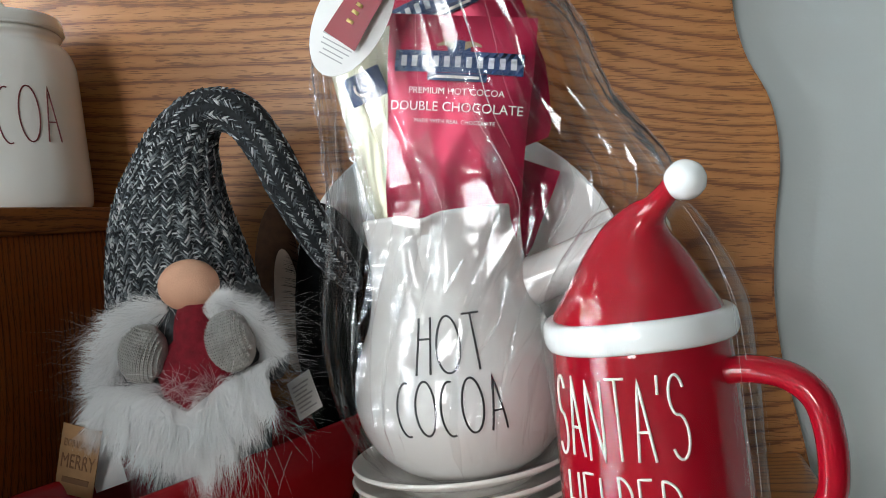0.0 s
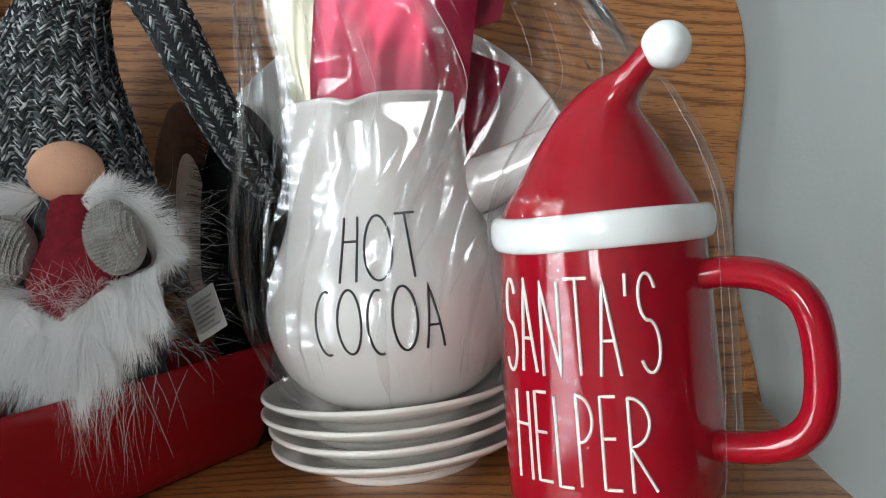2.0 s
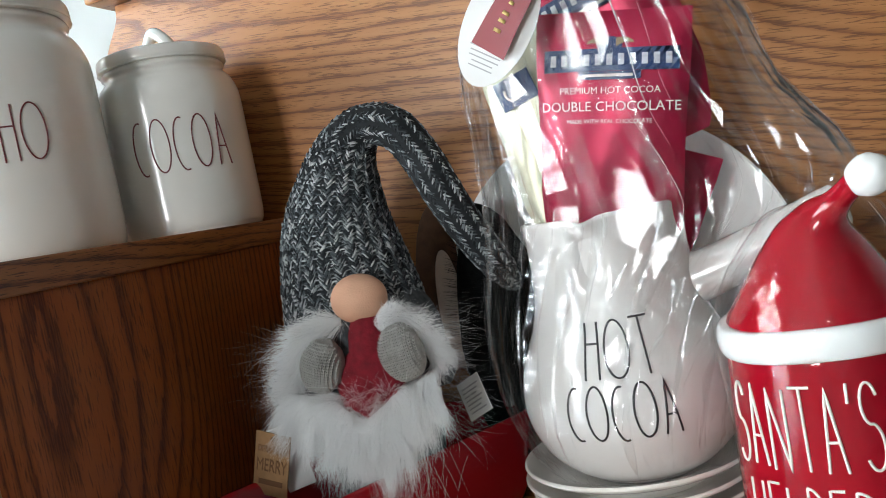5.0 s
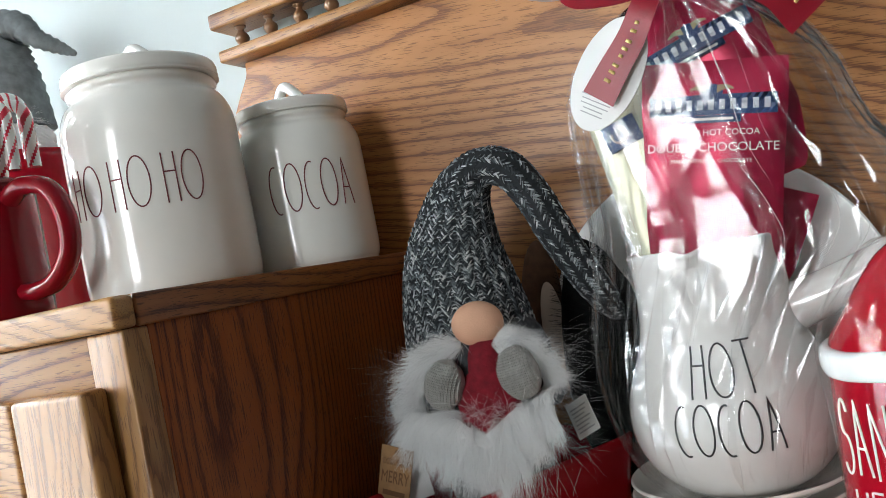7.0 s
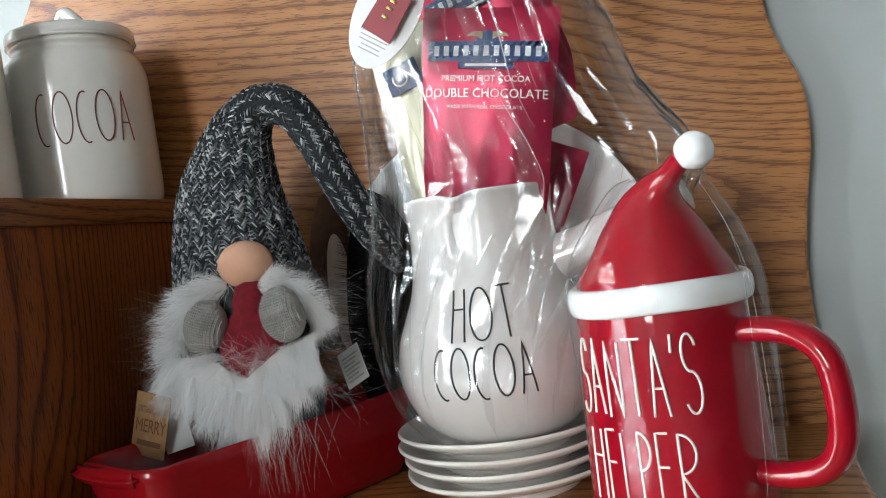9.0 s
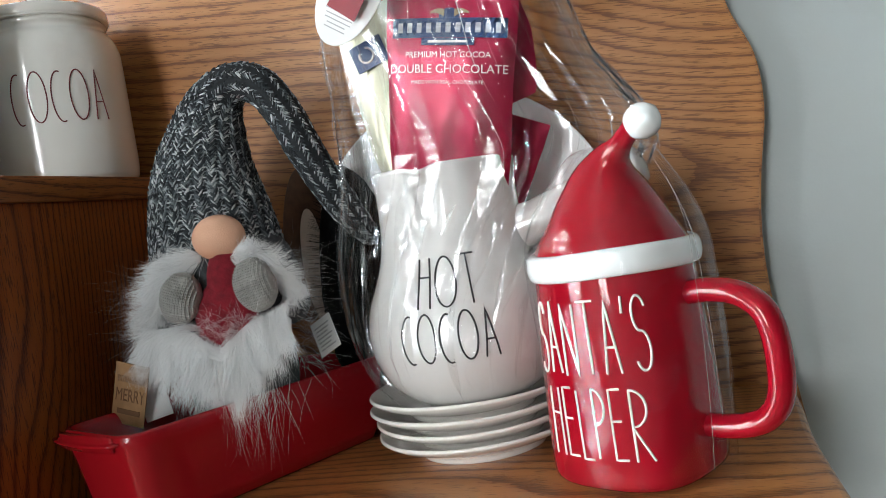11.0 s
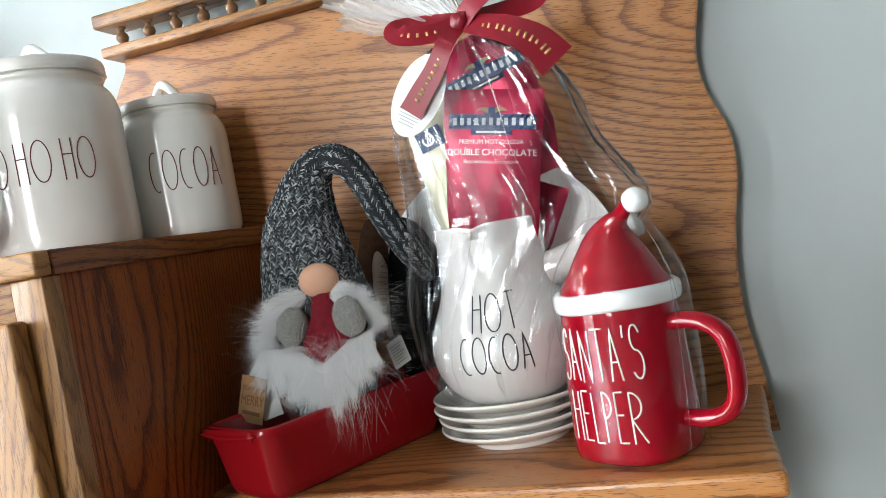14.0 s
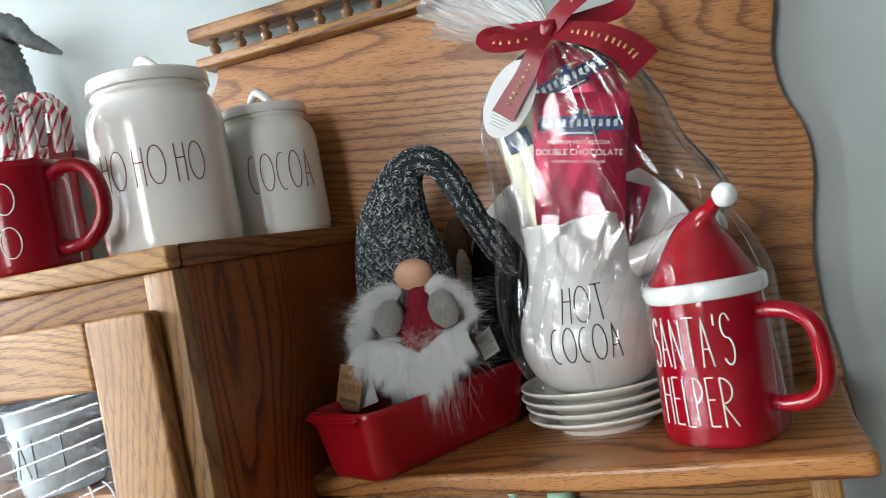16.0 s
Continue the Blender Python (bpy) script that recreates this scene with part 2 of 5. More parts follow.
def film(name, milk=0.0, gain=1.0, most=0.4, scale=27.0, relief=0.8):
    """Clear cellophane: light passes, the sheen follows Fresnel over sharp wrinkles; milk: a diffuse white share, for
    gathered film and for the glint on creases.
    """
    m, t, p = nodes_of(name)
    t.nodes.remove(p)
    link = t.links.new
    out = t.nodes["Material Output"]
    clear, gloss = t.nodes.new("ShaderNodeBsdfTransparent"), put(t, "ShaderNodeBsdfGlossy", Roughness=0.04)
    clear.inputs[0].default_value = (0.99, 0.99, 0.99, 1)
    tc = put(t, "ShaderNodeTexCoord")
    mp = put(t, "ShaderNodeMapping", Scale=(1.0, 1.0, 0.22))
    link(tc.outputs["Object"], mp.inputs["Vector"])
    n = put(t, "ShaderNodeTexNoise", Scale=scale, Detail=2.0, Roughness=0.55, Distortion=0.8)
    link(mp.outputs[0], n.inputs["Vector"])
    # ridges where the noise crosses its middle: sharp creases rather than soft waves
    ridge = t.nodes.new("ShaderNodeMath")
    ridge.operation = "PINGPONG"
    ridge.inputs[1].default_value = 0.09
    link(n.outputs[0], ridge.inputs[0])
    b = put(t, "ShaderNodeBump", Strength=relief, Distance=0.02)
    link(ridge.outputs[0], b.inputs["Height"])
    link(b.outputs[0], gloss.inputs["Normal"])
    fr = put(t, "ShaderNodeLayerWeight", Blend=0.5)
    link(b.outputs[0], fr.inputs["Normal"])
    power = t.nodes.new("ShaderNodeMath")
    power.operation = "POWER"
    power.inputs[1].default_value = 5.0
    link(fr.outputs["Facing"], power.inputs[0])
    k = t.nodes.new("ShaderNodeMath")
    k.operation = "MULTIPLY_ADD"
    k.inputs[1].default_value, k.inputs[2].default_value = gain, 0.042 * gain
    link(power.outputs[0], k.inputs[0])
    cap = t.nodes.new("ShaderNodeMath")
    cap.operation = "MINIMUM"
    cap.inputs[1].default_value = most
    link(k.outputs[0], cap.inputs[0])
    mix = t.nodes.new("ShaderNodeMixShader")
    link(cap.outputs[0], mix.inputs[0])
    link(clear.outputs[0], mix.inputs[1])
    link(gloss.outputs[0], mix.inputs[2])
    last = mix
    if milk:
        white, last = put(t, "ShaderNodeBsdfDiffuse", Color=(0.85, 0.87, 0.88, 1)), t.nodes.new("ShaderNodeMixShader")
        last.inputs[0].default_value = milk
        link(mix.outputs[0], last.inputs[1])
        link(white.outputs[0], last.inputs[2])
    link(last.outputs[0], out.inputs["Surface"])
    return m


FILM = film("cellophane", 0.0, 1.15, 0.24, 40.0, 0.0)
FILM_CLOSE = film("close_cellophane", 0.0, 0.8, 0.45, 24.0, 0.12)
FILM_TUFT = film("gathered_cellophane", 0.34, 1.4, 0.4)
# creases: the window's glint on the folds is partly put in as white
CREASE = film("cellophane_crease_glint", 0.25, 1.5, 0.5)


def glass():
    m, t, p = nodes_of("pane_glass")
    t.nodes.remove(p)
    clear, gloss = t.nodes.new("ShaderNodeBsdfTransparent"), put(t, "ShaderNodeBsdfGlossy", Roughness=0.01)
    fr, mix = put(t, "ShaderNodeLayerWeight", Blend=0.5), t.nodes.new("ShaderNodeMixShader")
    power, k = t.nodes.new("ShaderNodeMath"), t.nodes.new("ShaderNodeMath")
    power.operation, k.operation = "POWER", "MULTIPLY_ADD"
    power.inputs[1].default_value, k.inputs[1].default_value, k.inputs[2].default_value = 4.0, 0.9, 0.024
    for a, b in ((fr.outputs["Facing"], power.inputs[0]), (power.outputs[0], k.inputs[0]), (k.outputs[0], mix.inputs[0]), (clear.outputs[0], mix.inputs[1]), (gloss.outputs[0], mix.inputs[2]), (mix.outputs[0], t.nodes["Material Output"].inputs["Surface"])):
        t.links.new(a, b)
    return m


GLASS = glass()


# ---- ways of making meshes ----
class Build:
    """Gathers vertices and faces, with a material number for each face."""

    def __init__(self):
        self.v, self.f, self.m = [], [], []

    def add(self, verts, faces, mi=0):
        n = len(self.v)
        self.v += [tuple(p) for p in verts]
        self.f += [[i + n for i in q] for q in faces]
        self.m += [mi] * len(faces)

    def mesh(self, name, mats, smooth=True):
        me = bpy.data.meshes.new(name)
        me.from_pydata(self.v, [], self.f)
        for k in mats:
            me.materials.append(k)
        me.polygons.foreach_set("material_index", self.m)
        me.polygons.foreach_set("use_smooth", [smooth] * len(self.f))
        me.update()
        return me


def thing(name, label="", category="", kind="", group=""):
    return tagged(new(name), label, category, group, kind)


def part(name, bm, material, parent, label="", smooth=True):
    """Links a Build or a bmesh as one mesh object under a thing or a part."""
    mats = material if isinstance(material, (list, tuple)) else [material]
    if isinstance(bm, Build):
        me = bm.mesh(name, mats, smooth)
    else:
        me = bpy.data.meshes.new(name)
        bm.to_mesh(me)
        bm.free()
        for k in mats:
            me.materials.append(k)
        me.polygons.foreach_set("use_smooth", [smooth] * len(me.polygons))
    ob = new(name, me)
    ob.parent = parent
    return tagged(ob, label)


def block(x0, x1, y0, y1, z0, z1, bevel=0.002, seg=2):
    bm = bmesh.new()
    bmesh.ops.create_cube(bm, size=1)
    for v in bm.verts:
        v.co = ((x0 + x1) / 2 + v.co.x * (x1 - x0), (y0 + y1) / 2 + v.co.y * (y1 - y0), (z0 + z1) / 2 + v.co.z * (z1 - z0))
    if bevel:
        bmesh.ops.bevel(bm, geom=bm.edges[:], offset=bevel, segments=seg, affect="EDGES", profile=0.6)
    return bm


def smooth_path(points, n=8):
    """A Catmull-Rom curve through the points; each may have any number of values."""
    p = [np.array(q, float) for q in points]
    p = [2 * p[0] - p[1], *p, 2 * p[-1] - p[-2]]
    out = []
    for a, b, c, d in zip(p, p[1:], p[2:], p[3:]):
        for i in range(n):
            t = i / n
            out.append(0.5 * (2 * b + (c - a) * t + (2 * a - 5 * b + 4 * c - d) * t * t + (3 * b - a - 3 * c + d) * t ** 3))
    return out + [p[-2]]


def revolve(profile, centre=(0, 0, 0), seg=64, warp=None, build=None, mi=0):
    """Turns a profile of (radius, height) about the upright axis. warp may move a point (angle, radius, height) -> (radius, height)."""
    b = build or Build()
    vs = []
    for r, z in profile:
        for i in range(seg):
            a = 2 * math.pi * i / seg
            rr, zz = warp(a, r, z) if warp else (r, z)
            vs.append((centre[0] + rr * math.sin(a), centre[1] - rr * math.cos(a), centre[2] + zz))
    fs = [[k * seg + i, k * seg + (i + 1) % seg, (k + 1) * seg + (i + 1) % seg, (k + 1) * seg + i] for k in range(len(profile) - 1) for i in range(seg)]
    if profile[0][0] > 1e-5:
        fs.append([i for i in range(seg)][::-1])
    if profile[-1][0] > 1e-5:
        fs.append([(len(profile) - 1) * seg + i for i in range(seg)])
    b.add(vs, fs, mi)
    return b


def tube(points, radii, seg=16, build=None, mi=0, caps=True, flat=1.0, stripes=None):
    """A round tube along the points; flat squeezes it across the second axis."""
    b = build or Build()
    pts = [Vector(p[:3]) for p in points]
    vs, up = [], Vector((0, 1, 0.01))
    for i, p in enumerate(pts):
        d = (pts[min(i + 1, len(pts) - 1)] - pts[max(i - 1, 0)]).normalized()
        s = d.cross(up)
        s = s.normalized() if s.length > 1e-4 else Vector((1, 0, 0))
        u = s.cross(d).normalized()
        up = u
        r = radii[i] if isinstance(radii, (list, tuple)) else radii
        vs += [p + s * (r * math.cos(2 * math.pi * k / seg)) + u * (r * flat * math.sin(2 * math.pi * k / seg)) for k in range(seg)]
    n = len(pts)
    quads = [(j, k) for j in range(n - 1) for k in range(seg)]
    fs = [[j * seg + k, j * seg + (k + 1) % seg, (j + 1) * seg + (k + 1) % seg, (j + 1) * seg + k] for j, k in quads]
    start = len(b.m)
    b.add(vs, fs, mi)
    if stripes:
        for q, (j, k) in enumerate(quads):
            b.m[start + q] = stripes(j, k)
    if caps:
        b.add([vs[i] for i in range(seg)], [list(range(seg))[::-1]], mi)
        b.add([vs[(n - 1) * seg + i] for i in range(seg)], [list(range(seg))], mi)
    return b


def ball(centre, radii, build=None, mi=0, seg=24, rings=14, tilt=0.0, lump=0.0):
    b = build or Build()
    vs, fs = [], []
    rot = Matrix.Rotation(tilt, 3, "Y")
    for j in range(rings + 1):
        t = math.pi * j / rings
        for i in range(seg):
            a = 2 * math.pi * i / seg
            d = Vector((math.sin(t) * math.sin(a), -math.sin(t) * math.cos(a), math.cos(t)))
            k = 1 + lump * noise.noise(d * 2.3 + Vector(centre) * 60)
            vs.append(Vector(centre) + rot @ Vector((d.x * radii[0] * k, d.y * radii[1] * k, d.z * radii[2] * k)))
    fs = [[j * seg + i, (j + 1) * seg + i, (j + 1) * seg + (i + 1) % seg, j * seg + (i + 1) % seg] for j in range(rings) for i in range(seg)]
    b.add(vs, fs, mi)
    return b


def arc(cx, cy, rx, ry, a0, a1, n=18):
    return [(cx + rx * math.sin(radians(a0 + (a1 - a0) * i / n)), cy + ry * math.cos(radians(a0 + (a1 - a0) * i / n))) for i in range(n + 1)]


STROKES = {
    "H": [[(0.08, 0), (0.08, 1)], [(0.92, 0), (0.92, 1)], [(0.08, 0.62), (0.92, 0.62)]],
    "O": [arc(0.5, 0.5, 0.5, 0.5, 0, 360, 32)],
    "C": [arc(0.62, 0.5, 0.58, 0.5, 15, -195, 24)],
    "T": [[(0.5, 0), (0.5, 1)], [(0.0, 1), (1.0, 1)]],
    "A": [[(0.12, 0), (0.42, 1), (1.0, 0)], [(0.22, 0.36), (0.80, 0.36)]],
    "S": [arc(0.52, 0.76, 0.40, 0.24, 70, -170, 12) + arc(0.48, 0.26, 0.46, 0.27, 10, 240, 14)],
    "N": [[(0.08, 0), (0.14, 1), (0.86, 0), (0.92, 1)]],
    "'": [[(0.55, 1.05), (0.45, 0.82)]],
    "E": [[(0.9, 1), (0.12, 1), (0.10, 0), (0.95, 0)], [(0.12, 0.55), (0.8, 0.55)]],
    "L": [[(0.12, 1), (0.12, 0), (0.95, 0)]],
    "P": [[(0.15, 0), (0.15, 1)] + arc(0.15, 0.74, 0.75, 0.26, 0, 180, 12)],
    "R": [[(0.15, 0), (0.15, 1)] + arc(0.15, 0.74, 0.75, 0.26, 0, 180, 12) + [(1.0, 0)]],
}


def lettering(text, a0, a1, z0, z1, surface, thick, widths=None, sway=0.0):
    """Thin raised strokes laid on a round body. Angles in degrees from the front; surface(angle, z) gives a point."""
    b = Build()
    widths = widths or {}
    total = sum(widths.get(c, 1.0) for c in text)
    at = 0.0
    for i, c in enumerate(text):
        w = widths.get(c, 1.0)
        for s in STROKES.get(c, []):
            fine = []
            for (x, y), (x2, y2) in zip(s, s[1:]):
                n = max(1, int(6 * max(abs(x2 - x), abs(y2 - y))))
                fine += [(x + (x2 - x) * k / n, y + (y2 - y) * k / n) for k in range(n)]
            fine.append(s[-1])
            pts = []
            for x, y in fine:
                u = (at + w * (0.10 + 0.80 * x)) / total
                dz = sway * math.sin(i * 2.3)
                pts.append(surface(radians(a0 + (a1 - a0) * u), z0 + (z1 - z0) * y + dz))
            tube(pts, thick, 6, b)
        at += w
    return b


def font_text(body, size, align="CENTER"):
    """Flat letters of the built-in font, lying in the x-z plane and facing -y, as a bmesh."""
    cu = bpy.data.curves.new("letters", "FONT")
    cu.body, cu.size, cu.align_x, cu.extrude, cu.resolution_u = body, size, align, 0.00012, 3
    ob = bpy.data.objects.new("letters", cu)
    scene.collection.objects.link(ob)
    bpy.context.view_layer.update()
    me = bpy.data.meshes.new_from_object(ob.evaluated_get(bpy.context.evaluated_depsgraph_get()))
    bpy.data.objects.remove(ob)
    bm = bmesh.new()
    bm.from_mesh(me)
    bpy.data.meshes.remove(me)
    for v in bm.verts:
        v.co = (v.co.x, -v.co.z, v.co.y)
    return bm


def moved(bm, m):
    bm.transform(m)
    return bm


def strip(points, half, thick, build=None, mi=0):
    """A ribbon of some thickness: centre points, half-width vectors."""
    b = build or Build()
    n, vs = len(points), []
    for i in range(n):
        p, h = Vector(points[i]), Vector(half[i])
        d = (Vector(points[min(i + 1, n - 1)]) - Vector(points[max(i - 1, 0)])).normalized()
        o = d.cross(h).normalized() * thick / 2
        vs += [p - h - o, p + h - o, p + h + o, p - h + o]
    fs = [[4 * j + k, 4 * j + (k + 1) % 4, 4 * j + 4 + (k + 1) % 4, 4 * j + 4 + k] for j in range(n - 1) for k in range(4)]
    fs += [[3, 2, 1, 0], [4 * n - 4, 4 * n - 3, 4 * n - 2, 4 * n - 1]]
    b.add(vs, fs, mi)
    return b


# ---- the room ----
def wall_with_opening(name, x0, x1, z0, z1, hole, depth, place):
    """A wall in its own x-z plane with one opening, joined of four blocks."""
    bm = bmesh.new()
    hx0, hx1, hz0, hz1 = hole
    for a in ((x0, hx0, z0, z1), (hx1, x1, z0, z1), (hx0, hx1, z0, hz0), (hx0, hx1, hz1, z1)):
        tmp = block(a[0], a[1], 0, depth, a[2], a[3], 0)
        me = bpy.data.meshes.new("tmp")
        tmp.to_mesh(me)
        tmp.free()
        bm.from_mesh(me)
        bpy.data.meshes.remove(me)
    ob = part(name, moved(bm, place), WALL, None, smooth=False)
    return tagged(ob, "smooth pale grey painted wall with a window opening", "wall", kind="structure")


def plain_wall(name, args, mat, label, category="wall"):
    return tagged(part(name, block(*args, bevel=0), mat, None, smooth=False), label, category, kind="structure")


plain_wall("wall_back", (WALL_L, WALL_R, WALL_B, WALL_B + 0.1, FLOOR, CEIL), WALL, "smooth pale blue-grey painted wall behind the cabinet")
plain_wall("wall_right", (WALL_R, WALL_R + 0.1, WALL_F, WALL_B + 0.1, FLOOR, CEIL), FAR_WALL, "unseen side wall, dark to hold back bounce light")
plain_wall("floor", (WALL_L, WALL_R, WALL_F, WALL_B, FLOOR - 0.1, FLOOR), CARPET, "brown floor covering of the room", "floor")
plain_wall("ceiling", (WALL_L - 0.1, WALL_R + 0.1, WALL_F - 0.1, WALL_B + 0.1, CEIL, CEIL + 0.1), CEILING, "unseen ceiling, greyed to hold back bounce light", "ceiling")
wall_with_opening("wall_left", WALL_F, WALL_B + 0.1, FLOOR, CEIL, LEFT_WIN, 0.1, Matrix.Translation((WALL_L, 0, 0)) @ Matrix.Rotation(radians(90), 4, "Z"))
wall_with_opening("wall_front", WALL_L - 0.1, WALL_R + 0.1, FLOOR, CEIL, FRONT_WIN, 0.1, Matrix.Translation((0, WALL_F - 0.1, 0)))

win = thing("window_1", "white-framed window with horizontal blinds drawn down", "window", "structure")
for y in (LEFT_WIN[0] + 0.02, -0.90, LEFT_WIN[1] - 0.02):
    part("window_frame", block(WALL_L - 0.055, WALL_L - 0.03, y - 0.02, y + 0.02, LEFT_WIN[2], LEFT_WIN[3], 0.003), CARD, win)
slat_mesh = None
for i in range(38):
    z = LEFT_WIN[2] + 0.02 + i * 0.042
    if slat_mesh is None:
        slat = part("slat", block(-0.0006, 0.0006, LEFT_WIN[0] + 0.01, LEFT_WIN[1] - 0.01, -0.019, 0.019, 0), SLAT, win, smooth=False)
        slat_mesh = slat.data
    else:
        slat = new("slat", slat_mesh)
        slat.parent = win
    slat.matrix_basis = pose(WALL_L + 0.02, 0, z, 0, -29, 0)
win2 = thing("window_2", "white-framed window divided into upright panes", "window", "structure")
for x in (FRONT_WIN[0] + 0.02, -0.875, FRONT_WIN[1] - 0.02):
    part("window_frame", block(x - 0.02, x + 0.02, WALL_F - 0.05, WALL_F - 0.02, FRONT_WIN[2], FRONT_WIN[3], 0.003), CARD, win2)
part("window_frame", block(FRONT_WIN[0], FRONT_WIN[1], WALL_F - 0.052, WALL_F - 0.022, 0.66, 0.70, 0.003), CARD, win2)


# ---- the oak cabinet ----
SIDE, FRONT, TOP = -0.279, -0.352, 0.254
BOARD = 0.018
cab = thing("china_cabinet", "varnished honey oak cabinet with a glazed door and a raised top", "cabinet")
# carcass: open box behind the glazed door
part("side_panel", block(SIDE - 0.018, SIDE, FRONT + 0.02, BOARD, -0.93, 0.236, 0.001), OAK_SIDE_SHADED, cab, "oak side panel with upright grain, darkened for shade")
part("side_panel", block(-1.40, -1.38, FRONT + 0.02, BOARD, -0.93, 0.236, 0.001), OAK_SIDE_SHADED, cab)
part("back_panel", block(-1.38, SIDE - 0.018, BOARD - 0.012, BOARD, -0.93, 0.236, 0), INSIDE_SHADE, cab)
part("bottom_panel", block(-1.38, SIDE - 0.018, FRONT + 0.02, BOARD - 0.012, -0.93, -0.90, 0), INSIDE_SHADE, cab)
part("inner_shelf", block(-1.38, SIDE - 0.018, FRONT + 0.045, BOARD - 0.012, 0.018, 0.036, 0.002), OAK_TOP, cab)
# top with a lipped front edge
part("top", block(-1.40, SIDE - 0.001, FRONT + 0.012, BOARD, 0.2365, TOP, 0.002), OAK_TOP, cab)
part("front_moulding", block(-1.41, SIDE + 0.003, FRONT - 0.006, FRONT + 0.0115, 0.234, TOP, 0.004, 3), OAK_PALE, cab, "rounded pale oak front moulding")
part("side_moulding", block(SIDE - 0.001, SIDE + 0.003, FRONT + 0.012, BOARD, 0.234, TOP, 0.0015), OAK_EDGE_SHADED, cab, "oak moulding along the side, darkened for shade")
# face frame
part("stile", block(SIDE - 0.030, SIDE + 0.0006, FRONT, FRONT + 0.02, -0.93, 0.2335, 0.0015), OAK_Z, cab, "upright oak face-frame stile")
part("rail", block(-1.40, SIDE - 0.030, FRONT + 0.0008, FRONT + 0.02, 0.180, 0.2335, 0.001), OAK_X, cab)
door = part("door", block(-0.362, SIDE - 0.018, FRONT - 0.020, FRONT - 0.001, -0.75, 0.203, 0.005, 4), OAK_Z, cab, "framed glass door with rounded edges")
part("door_rail", block(-0.78, -0.3622, FRONT - 0.0195, FRONT - 0.001, 0.143, 0.203, 0.004, 4), OAK_PALE, door)
part("door_stile", block(-0.845, -0.7802, FRONT - 0.020, FRONT - 0.001, -0.75, 0.203, 0.005, 4), OAK_Z, door)
part("glass_pane", block(-0.80, -0.34, FRONT - 0.0125, FRONT - 0.0095, -0.72, 0.16, 0), GLASS, door, "clear glass pane reflecting window blinds", smooth=False).visible_shadow = False
loops = Build()
for cx, cz, rx, rz in ((-0.378, 0.045, 0.010, 0.020), (-0.394, 0.040, 0.003, 0.022)):
    tube([(cx + rx * math.sin(k / 3) + 0.0025 * k / 6, FRONT - 0.0135, cz + rz * math.cos(k / 3) - 0.0006 * k) for k in range(17)], 0.0008, 6, loops)
part("scroll_line", loops, PAINT, door, "thin white scroll drawn on the glass")

# the wing shelf, bowed at its front
wing = thing("wing_shelf", "varnished oak side shelf with a softly bowed front edge", "shelf")
edge = smooth_path([(SIDE + 0.0005, -0.188), (-0.18, -0.207), (-0.05, -0.225), (0.08, -0.237), (0.19, -0.2415), (0.222, -0.2425), (0.236, -0.2405), (0.2375, -0.228), (0.2375, -0.20), (0.238, -0.12), (0.243, -0.05), (0.246, BOARD - 0.001)], 6)


def slab(outline, z0, z1, bevel, back):
    bm = bmesh.new()
    pts = [(p[0], p[1]) for p in outline] + back
    face = bm.faces.new([bm.verts.new((x, y, z0)) for x, y in pts])
    top = bmesh.ops.extrude_face_region(bm, geom=[face])
    bmesh.ops.translate(bm, vec=(0, 0, z1 - z0), verts=[v for v in top["geom"] if isinstance(v, bmesh.types.BMVert)])
    bmesh.ops.recalc_face_normals(bm, faces=bm.faces[:])
    rim = [e for e in bm.edges if abs(e.verts[0].co.z - e.verts[1].co.z) < 1e-6 and e.calc_length() < 0.12]
    bmesh.ops.bevel(bm, geom=rim, offset=bevel, segments=3, affect="EDGES", profile=0.5)
    return bm


part("shelf_board", slab(edge, -0.021, 0.0, 0.005, [(SIDE + 0.0005, BOARD - 0.001)]), OAK_TOP, wing, smooth=False)
part("apron", block(SIDE + 0.001, 0.205, -0.192, -0.176, -0.075, -0.0215, 0.002), OAK_X, wing)
part("end_post", block(0.187, 0.210, -0.222, -0.193, -0.90, -0.0215, 0.003), OAK_Z, wing)
part("lower_panel", block(SIDE + 0.001, 0.20, BOARD - 0.03, BOARD - 0.001, -0.93, -0.0215, 0.001), OAK_X, wing)

# the shaped back board with its gallery
board = thing("back_board", "shaped oak back board with scrolled edges and cathedral grain", "cabinet back")
right = smooth_path([(0.256, -0.05), (0.253, -0.026), (0.248, 0.017), (0.241, 0.066), (0.240, 0.119), (0.246, 0.171), (0.255, 0.222), (0.253, 0.266), (0.238, 0.307), (0.234, 0.349), (0.243, 0.394), (0.247, 0.43), (0.236, 0.462), (0.205, 0.474), (0.165, 0.462), (0.125, 0.443), (0.078, 0.436), (0.03, 0.443), (-0.014, 0.459), (-0.05, 0.480), (-0.075, 0.4885)], 5)
left = smooth_path([(-0.433, 0.4885), (-0.435, 0.475), (-0.449, 0.454), (-0.462, 0.43), (-0.466, 0.40), (-0.46, 0.36), (-0.47, 0.30), (-0.48, 0.2545)], 5)


